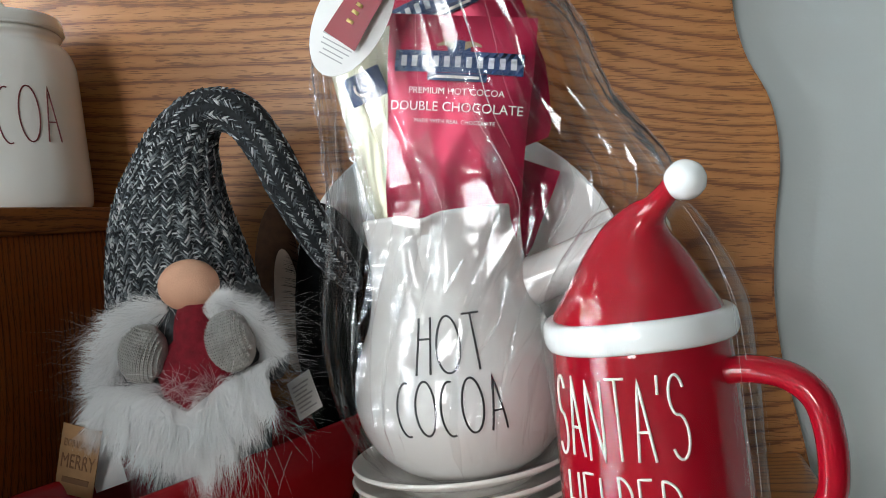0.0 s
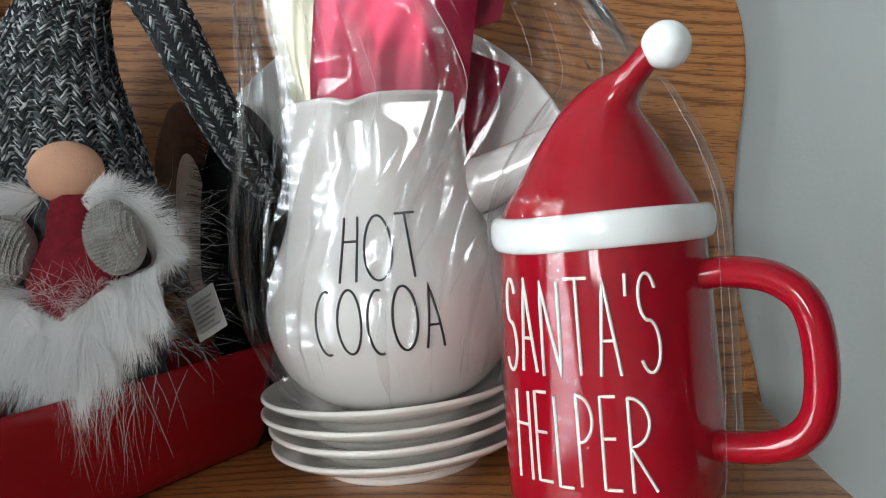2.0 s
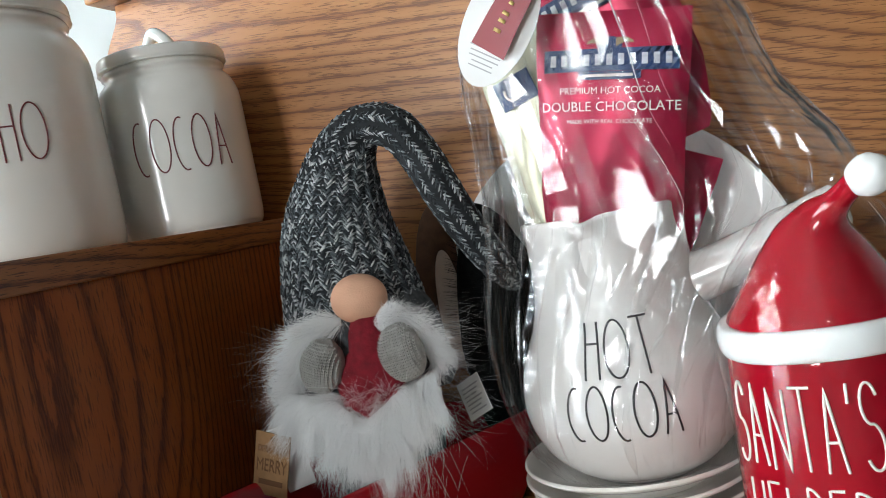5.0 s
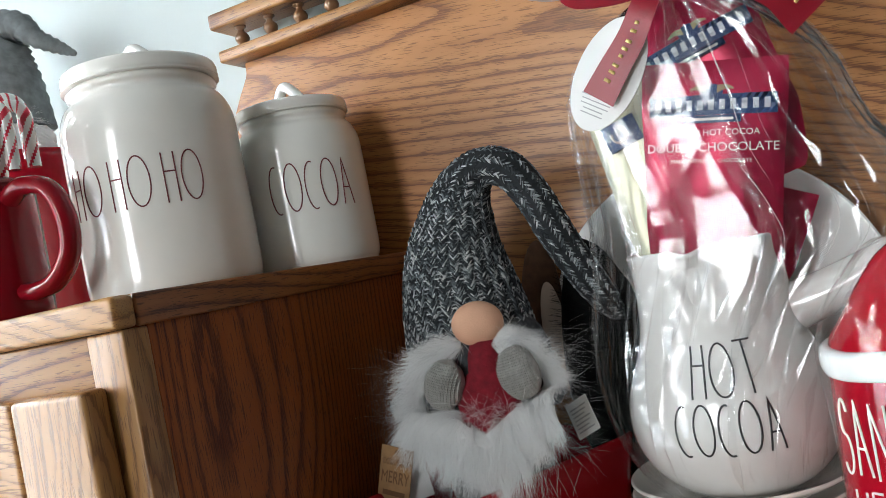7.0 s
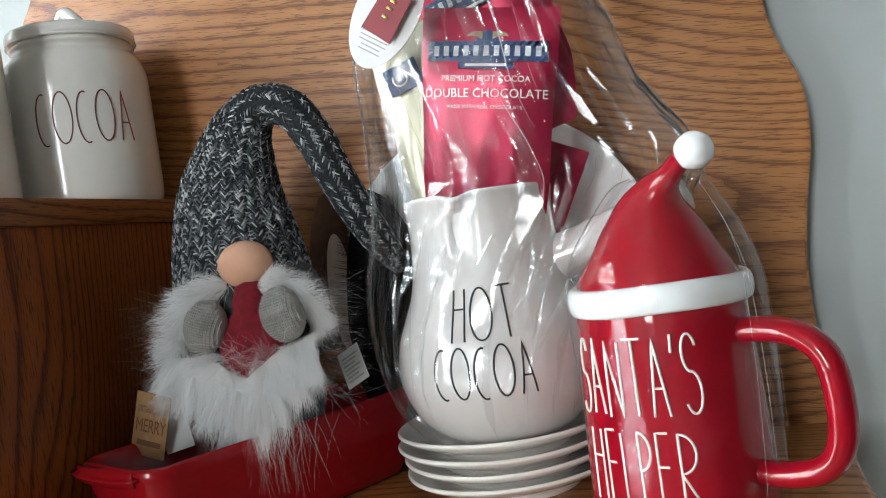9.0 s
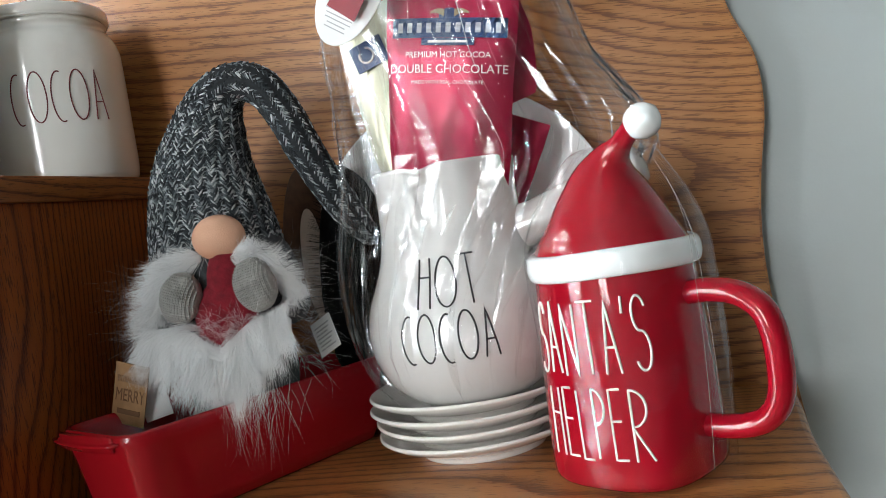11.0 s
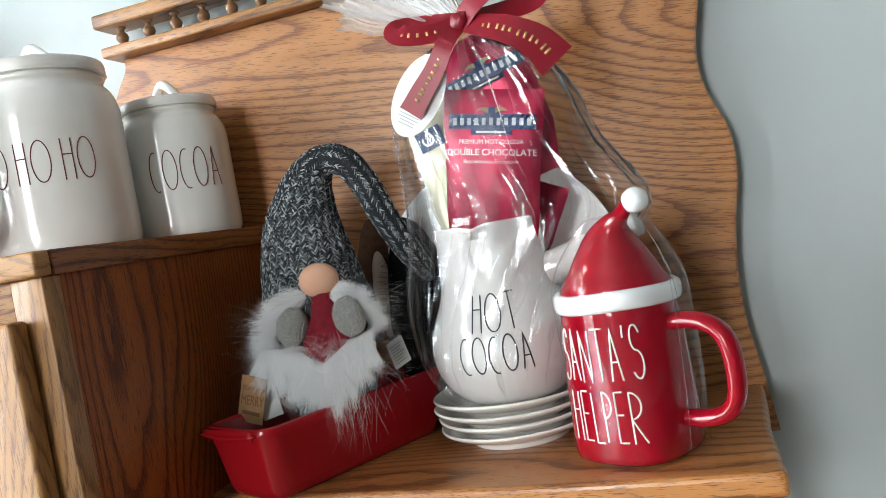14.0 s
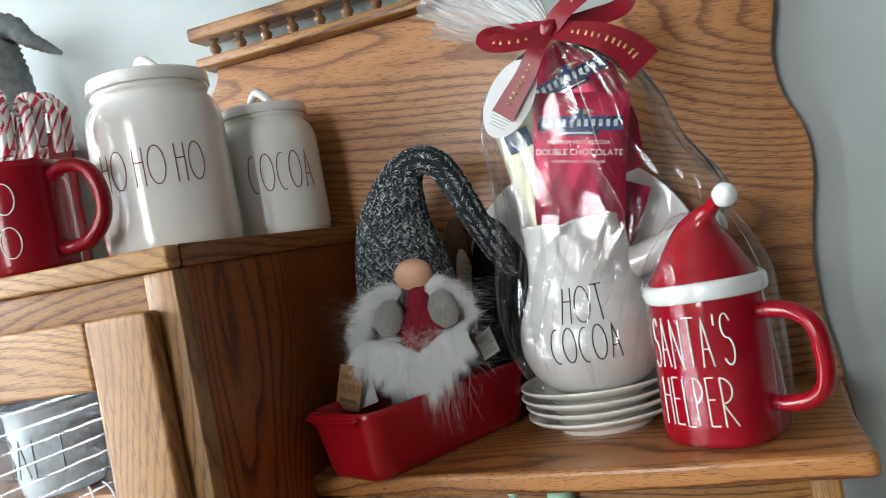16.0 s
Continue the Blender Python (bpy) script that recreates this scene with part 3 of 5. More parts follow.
def upright_slab(outline, y0, y1, bevel):
    bm = bmesh.new()
    face = bm.faces.new([bm.verts.new((x, y0, z)) for x, z in outline])
    got = bmesh.ops.extrude_face_region(bm, geom=[face])
    bmesh.ops.translate(bm, vec=(0, y1 - y0, 0), verts=[v for v in got["geom"] if isinstance(v, bmesh.types.BMVert)])
    bmesh.ops.recalc_face_normals(bm, faces=bm.faces[:])
    rim = [e for e in bm.edges if abs(e.verts[0].co.y - e.verts[1].co.y) < 1e-6 and e.calc_length() < 0.1]
    bmesh.ops.bevel(bm, geom=rim, offset=bevel, segments=2, affect="EDGES")
    return bm


outline = [(p[0], p[1]) for p in right] + [(p[0], p[1]) for p in left] + [(SIDE + 0.0012, 0.2545), (SIDE + 0.0012, -0.05)]
part("panel", upright_slab(outline, BOARD, BOARD + 0.019, 0.002), OAK_BOARD, board, smooth=False)
gallery = part("gallery_rail", block(-0.446, -0.075, -0.006, 0.036, 0.489, 0.502, 0.003), OAK_X, board, "turned gallery along the top edge")
part("top_rail", block(-0.452, -0.075, -0.006, 0.036, 0.526, 0.543, 0.004, 3), OAK_X, gallery)
turned = [(0.0062, 0.0), (0.0062, 0.002), (0.0035, 0.003), (0.0060, 0.0065), (0.0078, 0.0105), (0.0066, 0.0145), (0.0036, 0.018), (0.0034, 0.0205), (0.0060, 0.0222), (0.0060, 0.024)]
spindle = None
for i in range(9):
    if spindle is None:
        spindle = part("spindle", revolve(smooth_path(turned, 2), seg=16), BRASS, gallery, "turned dark oak spindle")
        ob = spindle
    else:
        ob = new("spindle", spindle.data)
        ob.parent = gallery
    ob.matrix_basis = pose(-0.424 + 0.0385 * i, 0.012, 0.502)


# ---- things on the wing shelf ----
POT, SAUCER = Vector((0.012, -0.088, 0)), Vector((0.008, -0.082, 0))

# four saucers in a stack
rim_profile = smooth_path([(0.0, 0.004), (0.030, 0.004), (0.043, 0.0045), (0.045, 0.0), (0.048, 0.0), (0.050, 0.005), (0.060, 0.0085), (0.072, 0.0135), (0.0770, 0.0165), (0.0785, 0.0182), (0.0775, 0.0197), (0.0745, 0.0190), (0.060, 0.0140), (0.048, 0.0105), (0.030, 0.0095), (0.0, 0.0095)], 3)
first = None
for i, (dx, dy, turn) in enumerate(((0.002, 0.0, 0), (0.001, 0.001, 40), (-0.002, -0.001, 90), (-0.002, 0.002, 130))):
    m = pose(SAUCER.x + dx, SAUCER.y + dy, 0.0 + 0.0098 * i, 0, 0, turn)
    if first is None:
        first = part("saucer", revolve(rim_profile, seg=96, warp=lambda a, r, z: (r, z + 0.0006 * (r / 0.078) ** 2 * math.sin(2 * a))), SAUCER_GLAZE, None)
        tagged(first, "cream glazed stoneware saucer in a stack of four", "saucer", "stacked saucers")
        first.matrix_basis = m
    else:
        copy_thing(first, m)

# the round pot with its straight thick handle
pot = thing("cocoa_pot", "cream glazed stoneware pot lettered hot cocoa, wrapped in cellophane", "pot")
POT_Z = 0.0402
outer = smooth_path([(0.0, 0.0), (0.036, 0.0), (0.042, 0.002), (0.052, 0.008), (0.064, 0.021), (0.0715, 0.038), (0.0735, 0.055), (0.0705, 0.074), (0.0640, 0.090), (0.0575, 0.106), (0.0540, 0.122), (0.0525, 0.140), (0.0525, 0.158), (0.0535, 0.168), (0.0540, 0.1715), (0.0528, 0.1735), (0.0510, 0.1720), (0.0498, 0.160), (0.0500, 0.120), (0.062, 0.085), (0.068, 0.050), (0.055, 0.015), (0.0, 0.006)], 3)


def pot_warp(a, r, z):
    d = (a + 0.06 + math.pi) % (2 * math.pi) - math.pi
    near = math.exp(-(d / 0.15) ** 2)
    lip = near * max(0.0, min(1.0, (z - 0.158) / 0.013))
    groove = near * max(0.0, min(1.0, (z - 0.118) / 0.02)) * max(0.0, min(1.0, (0.171 - z) / 0.014))
    return (r + 0.004 * lip - 0.0048 * groove, z - 0.0035 * lip) if r > 0.051 else (r, z - 0.0035 * lip)


part("body", revolve(outer, (POT.x, POT.y, POT_Z), 96, pot_warp), WHITE, pot)
hpath = smooth_path([(0.060, -0.087, 0.158), (0.080, -0.089, 0.164), (0.110, -0.094, 0.175), (0.140, -0.099, 0.187), (0.152, -0.101, 0.191), (0.1575, -0.102, 0.193)], 5)
part("handle", tube(hpath, [0.0175 - 0.0035 * min(1, i / 12) if i < len(hpath) - 4 else 0.014 * math.sqrt(max(0.02, 1 - ((i - len(hpath) + 5) / 4.2) ** 2)) for i in range(len(hpath))], 24), WHITE, pot, "straight thick hollow handle")


def radius_at(profile, z):
    for (r0, z0), (r1, z1) in zip(profile[3:], profile[4:]):
        if z0 <= z <= z1:
            return r0 + (r1 - r0) * (z - z0) / max(1e-9, z1 - z0)
    return profile[10][0]


def on_pot(a, z):
    r = radius_at(outer, z - POT_Z) + 0.0002
    return (POT.x + r * math.sin(a), POT.y - r * math.cos(a), z)


part("lettering", lettering("HOT", -14, 27, 0.1165, 0.1495, on_pot, 0.00068, {"H": 0.85, "O": 1.25, "T": 1.05}), INK, pot, "thin black hand lettering hot")
part("lettering", lettering("COCOA", -25, 31, 0.0795, 0.1125, on_pot, 0.00068, {"C": 0.9, "O": 1.1, "A": 0.95}, 0.0006), INK, pot, "thin black hand lettering cocoa")

# the plate standing behind the pot
plate = thing("dinner_plate", "glossy white round plate standing upright behind the pot", "plate")
pp = [(0.0, 0.0), (0.055, 0.0), (0.06, 0.002), (0.075, 0.004), (0.100, 0.009), (0.1165, 0.0125), (0.118, 0.0138), (0.1165, 0.0150), (0.098, 0.0118), (0.074, 0.0068), (0.055, 0.0055), (0.0, 0.0055)]
ob = part("dish", revolve(smooth_path([(r * 1.186, z) for r, z in pp], 3), seg=96), PLATE, plate)
plate.matrix_basis = pose(0.000, -0.006, 0.1405, 84.0, 0, -8)


# foil pouches inside the bag
def pouch(label, mat, w, h, m, bulge=0.009, brand=True, printed=False, band_at=0.030, bend=0.0):
    ob = thing("foil_pouch", label, "pouch", group="foil pouches in the gift bag")
    ob.matrix_basis = m
    b, nx, nz = Build(), 22, 34
    foot = 0.84 if bend else 0.62
    for s in (-1, 1):
        vs, fs = [], []
        for j in range(nz + 1):
            v = j / nz
            for i in range(nx + 1):
                u = i / nx
                fill = (4 * u * (1 - u)) ** 0.6 * min(1, (1 - v) / 0.30) ** 0.8 * min(1, v / 0.15) ** 0.7
                wr = 0.0016 * noise.noise(Vector((u * 5, v * 4, s * 3 + w * 90))) * fill
                wr += 0.0022 * max(0, 0.75 - v) * math.sin(u * 21 + 2.0 * math.sin(v * 6)) * fill
                narrow = (1 - 0.05 * math.sin(math.pi * min(1, v / 0.8))) * (1 if v > 0.30 else foot + (1 - foot) * (v / 0.30) ** 0.7)
                vs.append(((u - 0.5) * w * narrow, s * (bulge * fill + 0.0002) + wr + bend * (1 - v) ** 2, -h + v * h))
        fs = [[j * (nx + 1) + i, j * (nx + 1) + i + 1, (j + 1) * (nx + 1) + i + 1, (j + 1) * (nx + 1) + i] for j in range(nz) for i in range(nx)]
        b.add(vs, fs if s < 0 else [q[::-1] for q in fs])
    part("pouch_body", b, mat, ob)

    def curved(bm, dy=0.0):
        for v in bm.verts:
            u, k = v.co.x / w + 0.5, 1 + v.co.z / h
            fill = (4 * max(0.0, u * (1 - u))) ** 0.6 * min(1, (1 - k) / 0.30) ** 0.8
            v.co.y = v.co.y * 0.3 - bulge * fill - 0.0014 - dy + bend * (1 - k) ** 2
        return bm

    def grid_panel(cx, cz, pw, ph, dy):
        bm = bmesh.new()
        bmesh.ops.create_grid(bm, x_segments=16, y_segments=2, size=0.5)
        for v in bm.verts:
            v.co = (cx + v.co.x * pw, 0, cz + v.co.y * ph)
        bmesh.ops.solidify(bm, geom=bm.faces[:], thickness=0.0002)
        return curved(bm, dy)

    if brand:
        part("brand_band", grid_panel(0, -band_at, w * 0.87, 0.0135, 0.0004), NAVY, ob, "dark blue band with pale bars")
        for k in range(11):
            part("brand_mark", grid_panel((k - 5) * w * 0.074, -band_at, 0.0036, 0.0066, 0.0009), BAND_MARK, ob)
        part("brand_band", grid_panel(0, -band_at - 0.0095, w * 0.40, 0.0048, 0.0004), NAVY, ob)
        part("brand_mark", grid_panel(0, -band_at - 0.0095, w * 0.30, 0.0016, 0.0008), PRINT, ob)
        crest = bmesh.new()
        bmesh.ops.create_circle(crest, cap_ends=True, segments=20, radius=0.0075)
        for v in crest.verts:
            v.co = (v.co.x, 0, -band_at + 0.0085 + v.co.y * 0.72)
        part("crest", curved(crest, 0.0003), NAVY, ob)
        for s in (-1, 1):
            wing_m = bmesh.new()
            bmesh.ops.create_grid(wing_m, x_segments=4, y_segments=1, size=0.5)
            for v in wing_m.verts:
                q = abs(v.co.x + 0.5)
                v.co = (s * (0.0035 + 0.0105 * q), 0, -band_at + 0.0100 + 0.0016 * math.sin(3.0 * q) + v.co.y * 0.0052 * (1 - 0.75 * q))
            part("crest", curved(wing_m, 0.0006), OLD_GOLD, ob, "gold wing of the crest")
    if printed:
        for words, size, dz in (("PREMIUM HOT COCOA", 0.0058, 0.0505), ("DOUBLE CHOCOLATE", 0.0084, 0.0610), ("MADE WITH REAL CHOCOLATE", 0.0036, 0.0685)):
            part("print_line", curved(moved(font_text(words, size), Matrix.Translation((0, 0, -dz))), 0.0006), PRINT, ob, smooth=False)
    return ob


pouch("glossy pink foil cocoa pouch with a dark blue band", PINK, 0.0945, 0.160, pose(0.0475, -0.1175, 0.334, 0, 11.5, 0), printed=True, bend=0.020)
pouch("pale cream foil pouch tucked beside the pink pouch", GOLD_FOIL, 0.062, 0.150, pose(-0.022, -0.098, 0.338, 0, -8, -6), 0.007, brand=False)
side_band = moved(block(-0.013, 0.013, -0.0006, 0.0006, -0.010, 0.010, 0.0003), pose(-0.024, -0.1068, 0.302, 0, -16, 0))
badge = part("brand_badge", side_band, NAVY, None)
tagged(badge, "small dark blue badge with a pale ring on a pouch", "badge")
ringb = tube([(-0.026 + 0.0055 * math.sin(k / 3.2), -0.1078, 0.3015 + 0.0055 * math.cos(k / 3.2)) for k in range(17)], 0.0008, 6)
part("ring", ringb, PRINT, badge)
pouch("glossy pink foil pouch standing behind with its top tilted", PINK, 0.092, 0.150, pose(0.026, -0.092, 0.392, 0, -14, 0), 0.008, band_at=0.040)
pouch("small pink foil pouch leaning behind the others", PINK, 0.040, 0.078, pose(0.076, -0.062, 0.240, 0, 26, 0), 0.005, brand=False)


# the cellophane gift bag
def creased(a, z, seed):
    """Sharp upright folds that wander as they rise."""
    u = a / (2 * math.pi)
    s = 0.0
    for k, amp in ((7, 0.0030), (15, 0.0014)):
        ph = u * k + 1.7 * noise.noise(Vector((math.sin(a) * 1.4, math.cos(a) * 1.4, z * 9 + seed + k)))
        f = ph - math.floor(ph)
        s += amp * (abs(2 * f - 1) ** 1.5 - 0.4)
    return s


def sack(rings, seg, seed, build=None, strength=1.0):
    b = build or Build()
    rows = smooth_path(rings, 7)
    vs = []
    for cx, cy, z, ax, ay, k in rows:
        for i in range(seg):
            a = 2 * math.pi * i / seg
            d = creased(a, z, seed) * k * strength
            vs.append((cx + (ax + d) * math.sin(a), cy - (ay + d) * math.cos(a), z + 0.002 * k * noise.noise(Vector((a * 3, z * 30, seed)))))
    fs = [[j * seg + i, j * seg + (i + 1) % seg, (j + 1) * seg + (i + 1) % seg, (j + 1) * seg + i] for j in range(len(rows) - 1) for i in range(seg)]
    b.add(vs, fs)
    return b


def pleated(rings, seed):
    """Stiff film in flat facets: narrow and wide folds that run up the bag and wander as they rise."""
    rnd = random.Random(seed)
    rows = smooth_path(rings, 2)
    # broad facets that fall gently, each followed by a slim one that rises steeply
    angles, rise, a = [], [], 0.0
    while a < 2 * math.pi - 0.16:
        slim, broad = rnd.choice((0.006, 0.009, 0.014, 0.020, 0.030)), rnd.choice((0.025, 0.045, 0.075))
        h = slim * 0.1 * rnd.uniform(0.55, 1.0) * (1 if rnd.random() < 0.9 else -1)
        angles += [a, a + slim]
        rise += [-h / 2, h / 2]
        a += slim + broad
    n = len(angles)
    drift = [0.0] * n
    vs, fs = [], []
    for j, (cx, cy, z, ax, ay, k) in enumerate(rows):
        for i in range(n):
            if i % 2 == 0:
                step = rnd.gauss(0, 0.016)
            drift[i] += step + rnd.gauss(0, 0.0015)
            q = angles[i] + drift[i]
            fold = rise[i] * (1.0 if math.sin(q) < 0.6 else 0.4) * min(1.5, 0.5 + k) * max(0.15, 0.85 + 1.0 * noise.noise(Vector(((i // 2) * 1.37, z * 9, seed))))
            wave = 0.0018 * min(1.2, k) * noise.noise(Vector((math.sin(q) * 2.2, math.cos(q) * 2.2, z * 12 + seed)))
            d = fold + wave
            vs.append((cx + (ax + d) * math.sin(q), cy - (ay + d) * math.cos(q), z + rnd.uniform(-0.006, 0.006) * min(1, k)))
    for j in range(len(rows) - 1):
        for i in range(n):
            e = (i + 1) % n
            p = (j * n + i, j * n + e, (j + 1) * n + e, (j + 1) * n + i)
            if rnd.random() < 0.5:
                fs += [[p[0], p[1], p[2]], [p[0], p[2], p[3]]]
            else:
                fs += [[p[0], p[1], p[3]], [p[1], p[2], p[3]]]
    b = Build()
    b.add(vs, fs)
    return b


bag = thing("gift_bag", "clear crinkled cellophane gift bag gathered with a red bow", "gift bag")
film_rings = [
    (0.010, -0.086, 0.0420, 0.058, 0.056, 0.2), (0.008, -0.086, 0.055, 0.068, 0.068, 0.4), (0.006, -0.085, 0.085, 0.080, 0.080, 0.5),
    (0.012, -0.080, 0.125, 0.093, 0.078, 1.0), (0.030, -0.079, 0.165, 0.108, 0.074, 1.4), (0.050, -0.082, 0.205, 0.119, 0.070, 1.6),
    (0.048, -0.085, 0.235, 0.113, 0.064, 1.6), (0.036, -0.089, 0.275, 0.099, 0.058, 1.5), (0.030, -0.095, 0.315, 0.092, 0.052, 1.4),
    (0.026, -0.102, 0.348, 0.078, 0.044, 1.2), (0.026, -0.112, 0.375, 0.042, 0.028, 0.9), (0.028, -0.120, 0.393, 0.009, 0.009, 0.2),
]
part("film", pleated(film_rings, 4), FILM, bag, "clear glossy wrinkled cellophane", smooth=False).visible_shadow = False
# strips along the folds and small shards; white colour carries part of their glint
crease = Build()
random.seed(9)
rows = smooth_path(film_rings, 7)
for n_crease in range(112):
    shard = n_crease >= 104
    a, j, pts, half, slant = random.uniform(-1.9, 1.9), random.randint(24, 62), [], [], random.gauss(0, 0.009)
    count = random.randint(3, 4) if shard else random.randint(14, 40)
    wide = random.uniform(0.0005, 0.0014) if shard else random.choice((0.00010, 0.00016, 0.00024, 0.0004))
    if not shard and n_crease % 5 == 0:
        a, j, slant = random.uniform(-1.75, -1.05), random.randint(12, 40), random.gauss(0, 0.012)
    if abs(a) < 0.6 and n_crease % 2:
        continue
    for k in range(count):
        if j + k >= len(rows) - 2:
            break
        cx, cy, z, ax, ay, kk = rows[j + k]
        a += random.gauss(0, 0.001) + slant
        d = creased(a, z, 3.0) * kk + 0.0012
        w = wide * (0.15 + 0.85 * math.sin(math.pi * (k + 0.3) / (count - 0.4)))
        pts.append((cx + (ax + d) * math.sin(a), cy - (ay + d) * math.cos(a), z))
        half.append((w * math.cos(a), w * math.sin(a), 0.0))
    if len(pts) > 2:
        strip(pts, half, 0.00005, crease)
part("crease", crease, CREASE, bag, "sharp fold lines in the film, glints put in as white", smooth=False).visible_shadow = False
tuft = Build()
for q, (tx, tz, sp) in enumerate(((-0.105, 0.080, 0.040), (-0.075, 0.092, 0.038), (-0.110, 0.055, 0.030), (-0.050, 0.085, 0.030))):
    vs, nu, nv = [], 26, 16
    for j in range(nv + 1):
        v = j / nv
        for i in range(nu + 1):
            u = i / nu - 0.5
            spread = sp * (0.12 + 0.88 * v ** 0.7) * 2
            f = abs(((u * 7 + q * 0.37 + 0.8 * noise.noise(Vector((u * 3, v * 2, q * 5.0)))) % 1.0) * 2 - 1)
            side = Vector((tz, 0, -tx)).normalized()
            p = Vector((0.028 + tx * v, -0.120 + 0.012 * (q - 1.5) * v, 0.394 + tz * v)) + side * (u * spread)
            p.y += (f - 0.5) * 0.014 * (0.2 + v)
            p.z += 0.006 * noise.noise(Vector((u * 6, v * 5, q * 2.0))) * v
            vs.append(p)
    tuft.add(vs, [[j * (nu + 1) + i, j * (nu + 1) + i + 1, (j + 1) * (nu + 1) + i + 1, (j + 1) * (nu + 1) + i] for j in range(nv) for i in range(nu)])
part("tuft", tuft, FILM_TUFT, bag, "gathered fan of cellophane above the bow", smooth=False).visible_shadow = False

# the bow
bow = thing("satin_bow", "dark red satin bow with gold marks tied on the bag", "bow")


def ribbon(name, pts, w0, w1, lean, n=14):
    path = smooth_path(pts, n)
    half = []
    for i, p in enumerate(path):
        a, q = path[max(0, i - 1)], path[min(len(path) - 1, i + 1)]
        d = (Vector(q) - Vector(a)).normalized()
        h = d.cross(Vector((0, -1, 0)) + Vector(lean)).normalized()
        half.append(h * (w0 + (w1 - w0) * i / (len(path) - 1)) / 2)
    piece = part(name, strip(path, half, 0.0005), SATIN, bow, smooth=False)
    return path, half, piece


def gold_marks(path, half, owner, t0, t1, count):
    for k in range(count):
        i = int((t0 + (t1 - t0) * k / max(1, count - 1)) * (len(path) - 2))
        p, q, h = Vector(path[i]), Vector(path[i + 1]), Vector(half[i])
        d = (q - p).normalized()
        o = d.cross(h).normalized()
        if o.y > 0:
            o = -o
        c = p + o * 0.0009
        hw = 0.26 if k % 4 else 0.18
        b = strip([c - d * 0.0011, c + d * 0.0011], [h * hw * 0.8, h * hw * 0.8], 0.0003)
        part("gold_mark", b, GOLD, owner)


K = (0.030, -0.134, 0.397)
for name, pts, w0, w1, lean, marks in (
    ("loop", [K, (0.050, -0.140, 0.412), (0.078, -0.142, 0.424), (0.104, -0.134, 0.422), (0.100, -0.124, 0.404), (0.066, -0.124, 0.400), K], 0.022, 0.022, (0.0, 0, 0.5), (0.22, 0.50, 7)),
    ("tail", [K, (0.050, -0.142, 0.389), (0.075, -0.148, 0.378), (0.098, -0.146, 0.362), (0.112, -0.142, 0.342)], 0.016, 0.036, (0.1, 0, 0.2), (0.30, 0.90, 11)),
    ("loop", [K, (0.005, -0.144, 0.391), (-0.022, -0.146, 0.395), (-0.030, -0.138, 0.404), (-0.008, -0.128, 0.404), K], 0.020, 0.022, (0.0, 0, 0.4), (0.18, 0.42, 5)),
    ("tail", [K, (0.018, -0.148, 0.380), (0.004, -0.150, 0.358), (-0.012, -0.150, 0.340), (-0.026, -0.149, 0.324)], 0.015, 0.024, (0.0, 0, 0.1), (0.42, 0.86, 8)),
):
    path, half, piece = ribbon(name, pts, w0, w1, lean)
    gold_marks(path, half, piece, *marks)
part("knot", ball((0.030, -0.135, 0.397), (0.0085, 0.0065, 0.0105), tilt=0.5, lump=0.35), SATIN, bow)

oval = Build()
ring = [(0.0225 * math.sin(2 * math.pi * k / 40), 0.040 * math.cos(2 * math.pi * k / 40)) for k in range(40)]
oval.add([(x, -0.0004, z) for x, z in ring] + [(x, 0.0004, z) for x, z in ring], [list(range(40)), list(range(79, 39, -1))] + [[k, k + 40, (k + 1) % 40 + 40, (k + 1) % 40] for k in range(40)])
tag = tagged(part("gift_tag", oval, CARD, None, smooth=False), "white oval card tag with small grey print", "tag")
tag.matrix_basis = pose(-0.017, -0.1445, 0.339, 0, 36, 0)
for k in range(9):
    wk = 0.012 - 0.0016 * abs(k - 4) * (0.6 + 0.4 * (k % 2))
    part("print_bar", block(-wk, wk, -0.0008, -0.0005, -0.0052 - 0.0030 * k, -0.0044 - 0.0030 * k, 0), GREY_PRINT, tag, smooth=False)

# the red mug with its lid shaped like a winter hat
mug = thing("lidded_mug", "glossy red stoneware mug with a red hat lid in cellophane", "mug")
MX, MY = 0.1300, -0.1613
mprof = smooth_path([(0.0, 0.003), (0.036, 0.0025), (0.039, 0.0), (0.043, 0.0004), (0.0480, 0.003), (0.0500, 0.009), (0.0505, 0.03), (0.0503, 0.07), (0.0500, 0.105), (0.0497, 0.122), (0.0490, 0.1285), (0.046, 0.1285), (0.045, 0.12), (0.045, 0.01), (0.0, 0.008)], 3)


def squared(a, r, z):
    """A softly squared plan that rounds out towards the rim."""
    n = 2.0 + 0.8 * max(0.0, 1 - z / 0.12)
    a += radians(30)
    return r / (abs(math.cos(a)) ** n + abs(math.sin(a)) ** n) ** (1 / n), z


part("cup", revolve(mprof, (MX, MY, 0), 96, squared), RED, mug)
part("foot_ring", revolve([(0.039, 0.0005), (0.0425, 0.0002), (0.0445, 0.0014), (0.042, 0.002)], (MX, MY, 0), 64, squared), CLAY, mug, "bare buff clay foot")
hp = smooth_path([(MX + 0.870 * q, MY - 0.493 * q, z) for q, z in ((0.045, 0.1095), (0.062, 0.1110), (0.080, 0.1075), (0.0925, 0.096), (0.0965, 0.074), (0.0945, 0.050), (0.0850, 0.0365), (0.068, 0.0310), (0.045, 0.0305))], 6)
part("handle", tube(hp, 0.0072, 20, flat=1.25), RED, mug)
hat = Build()
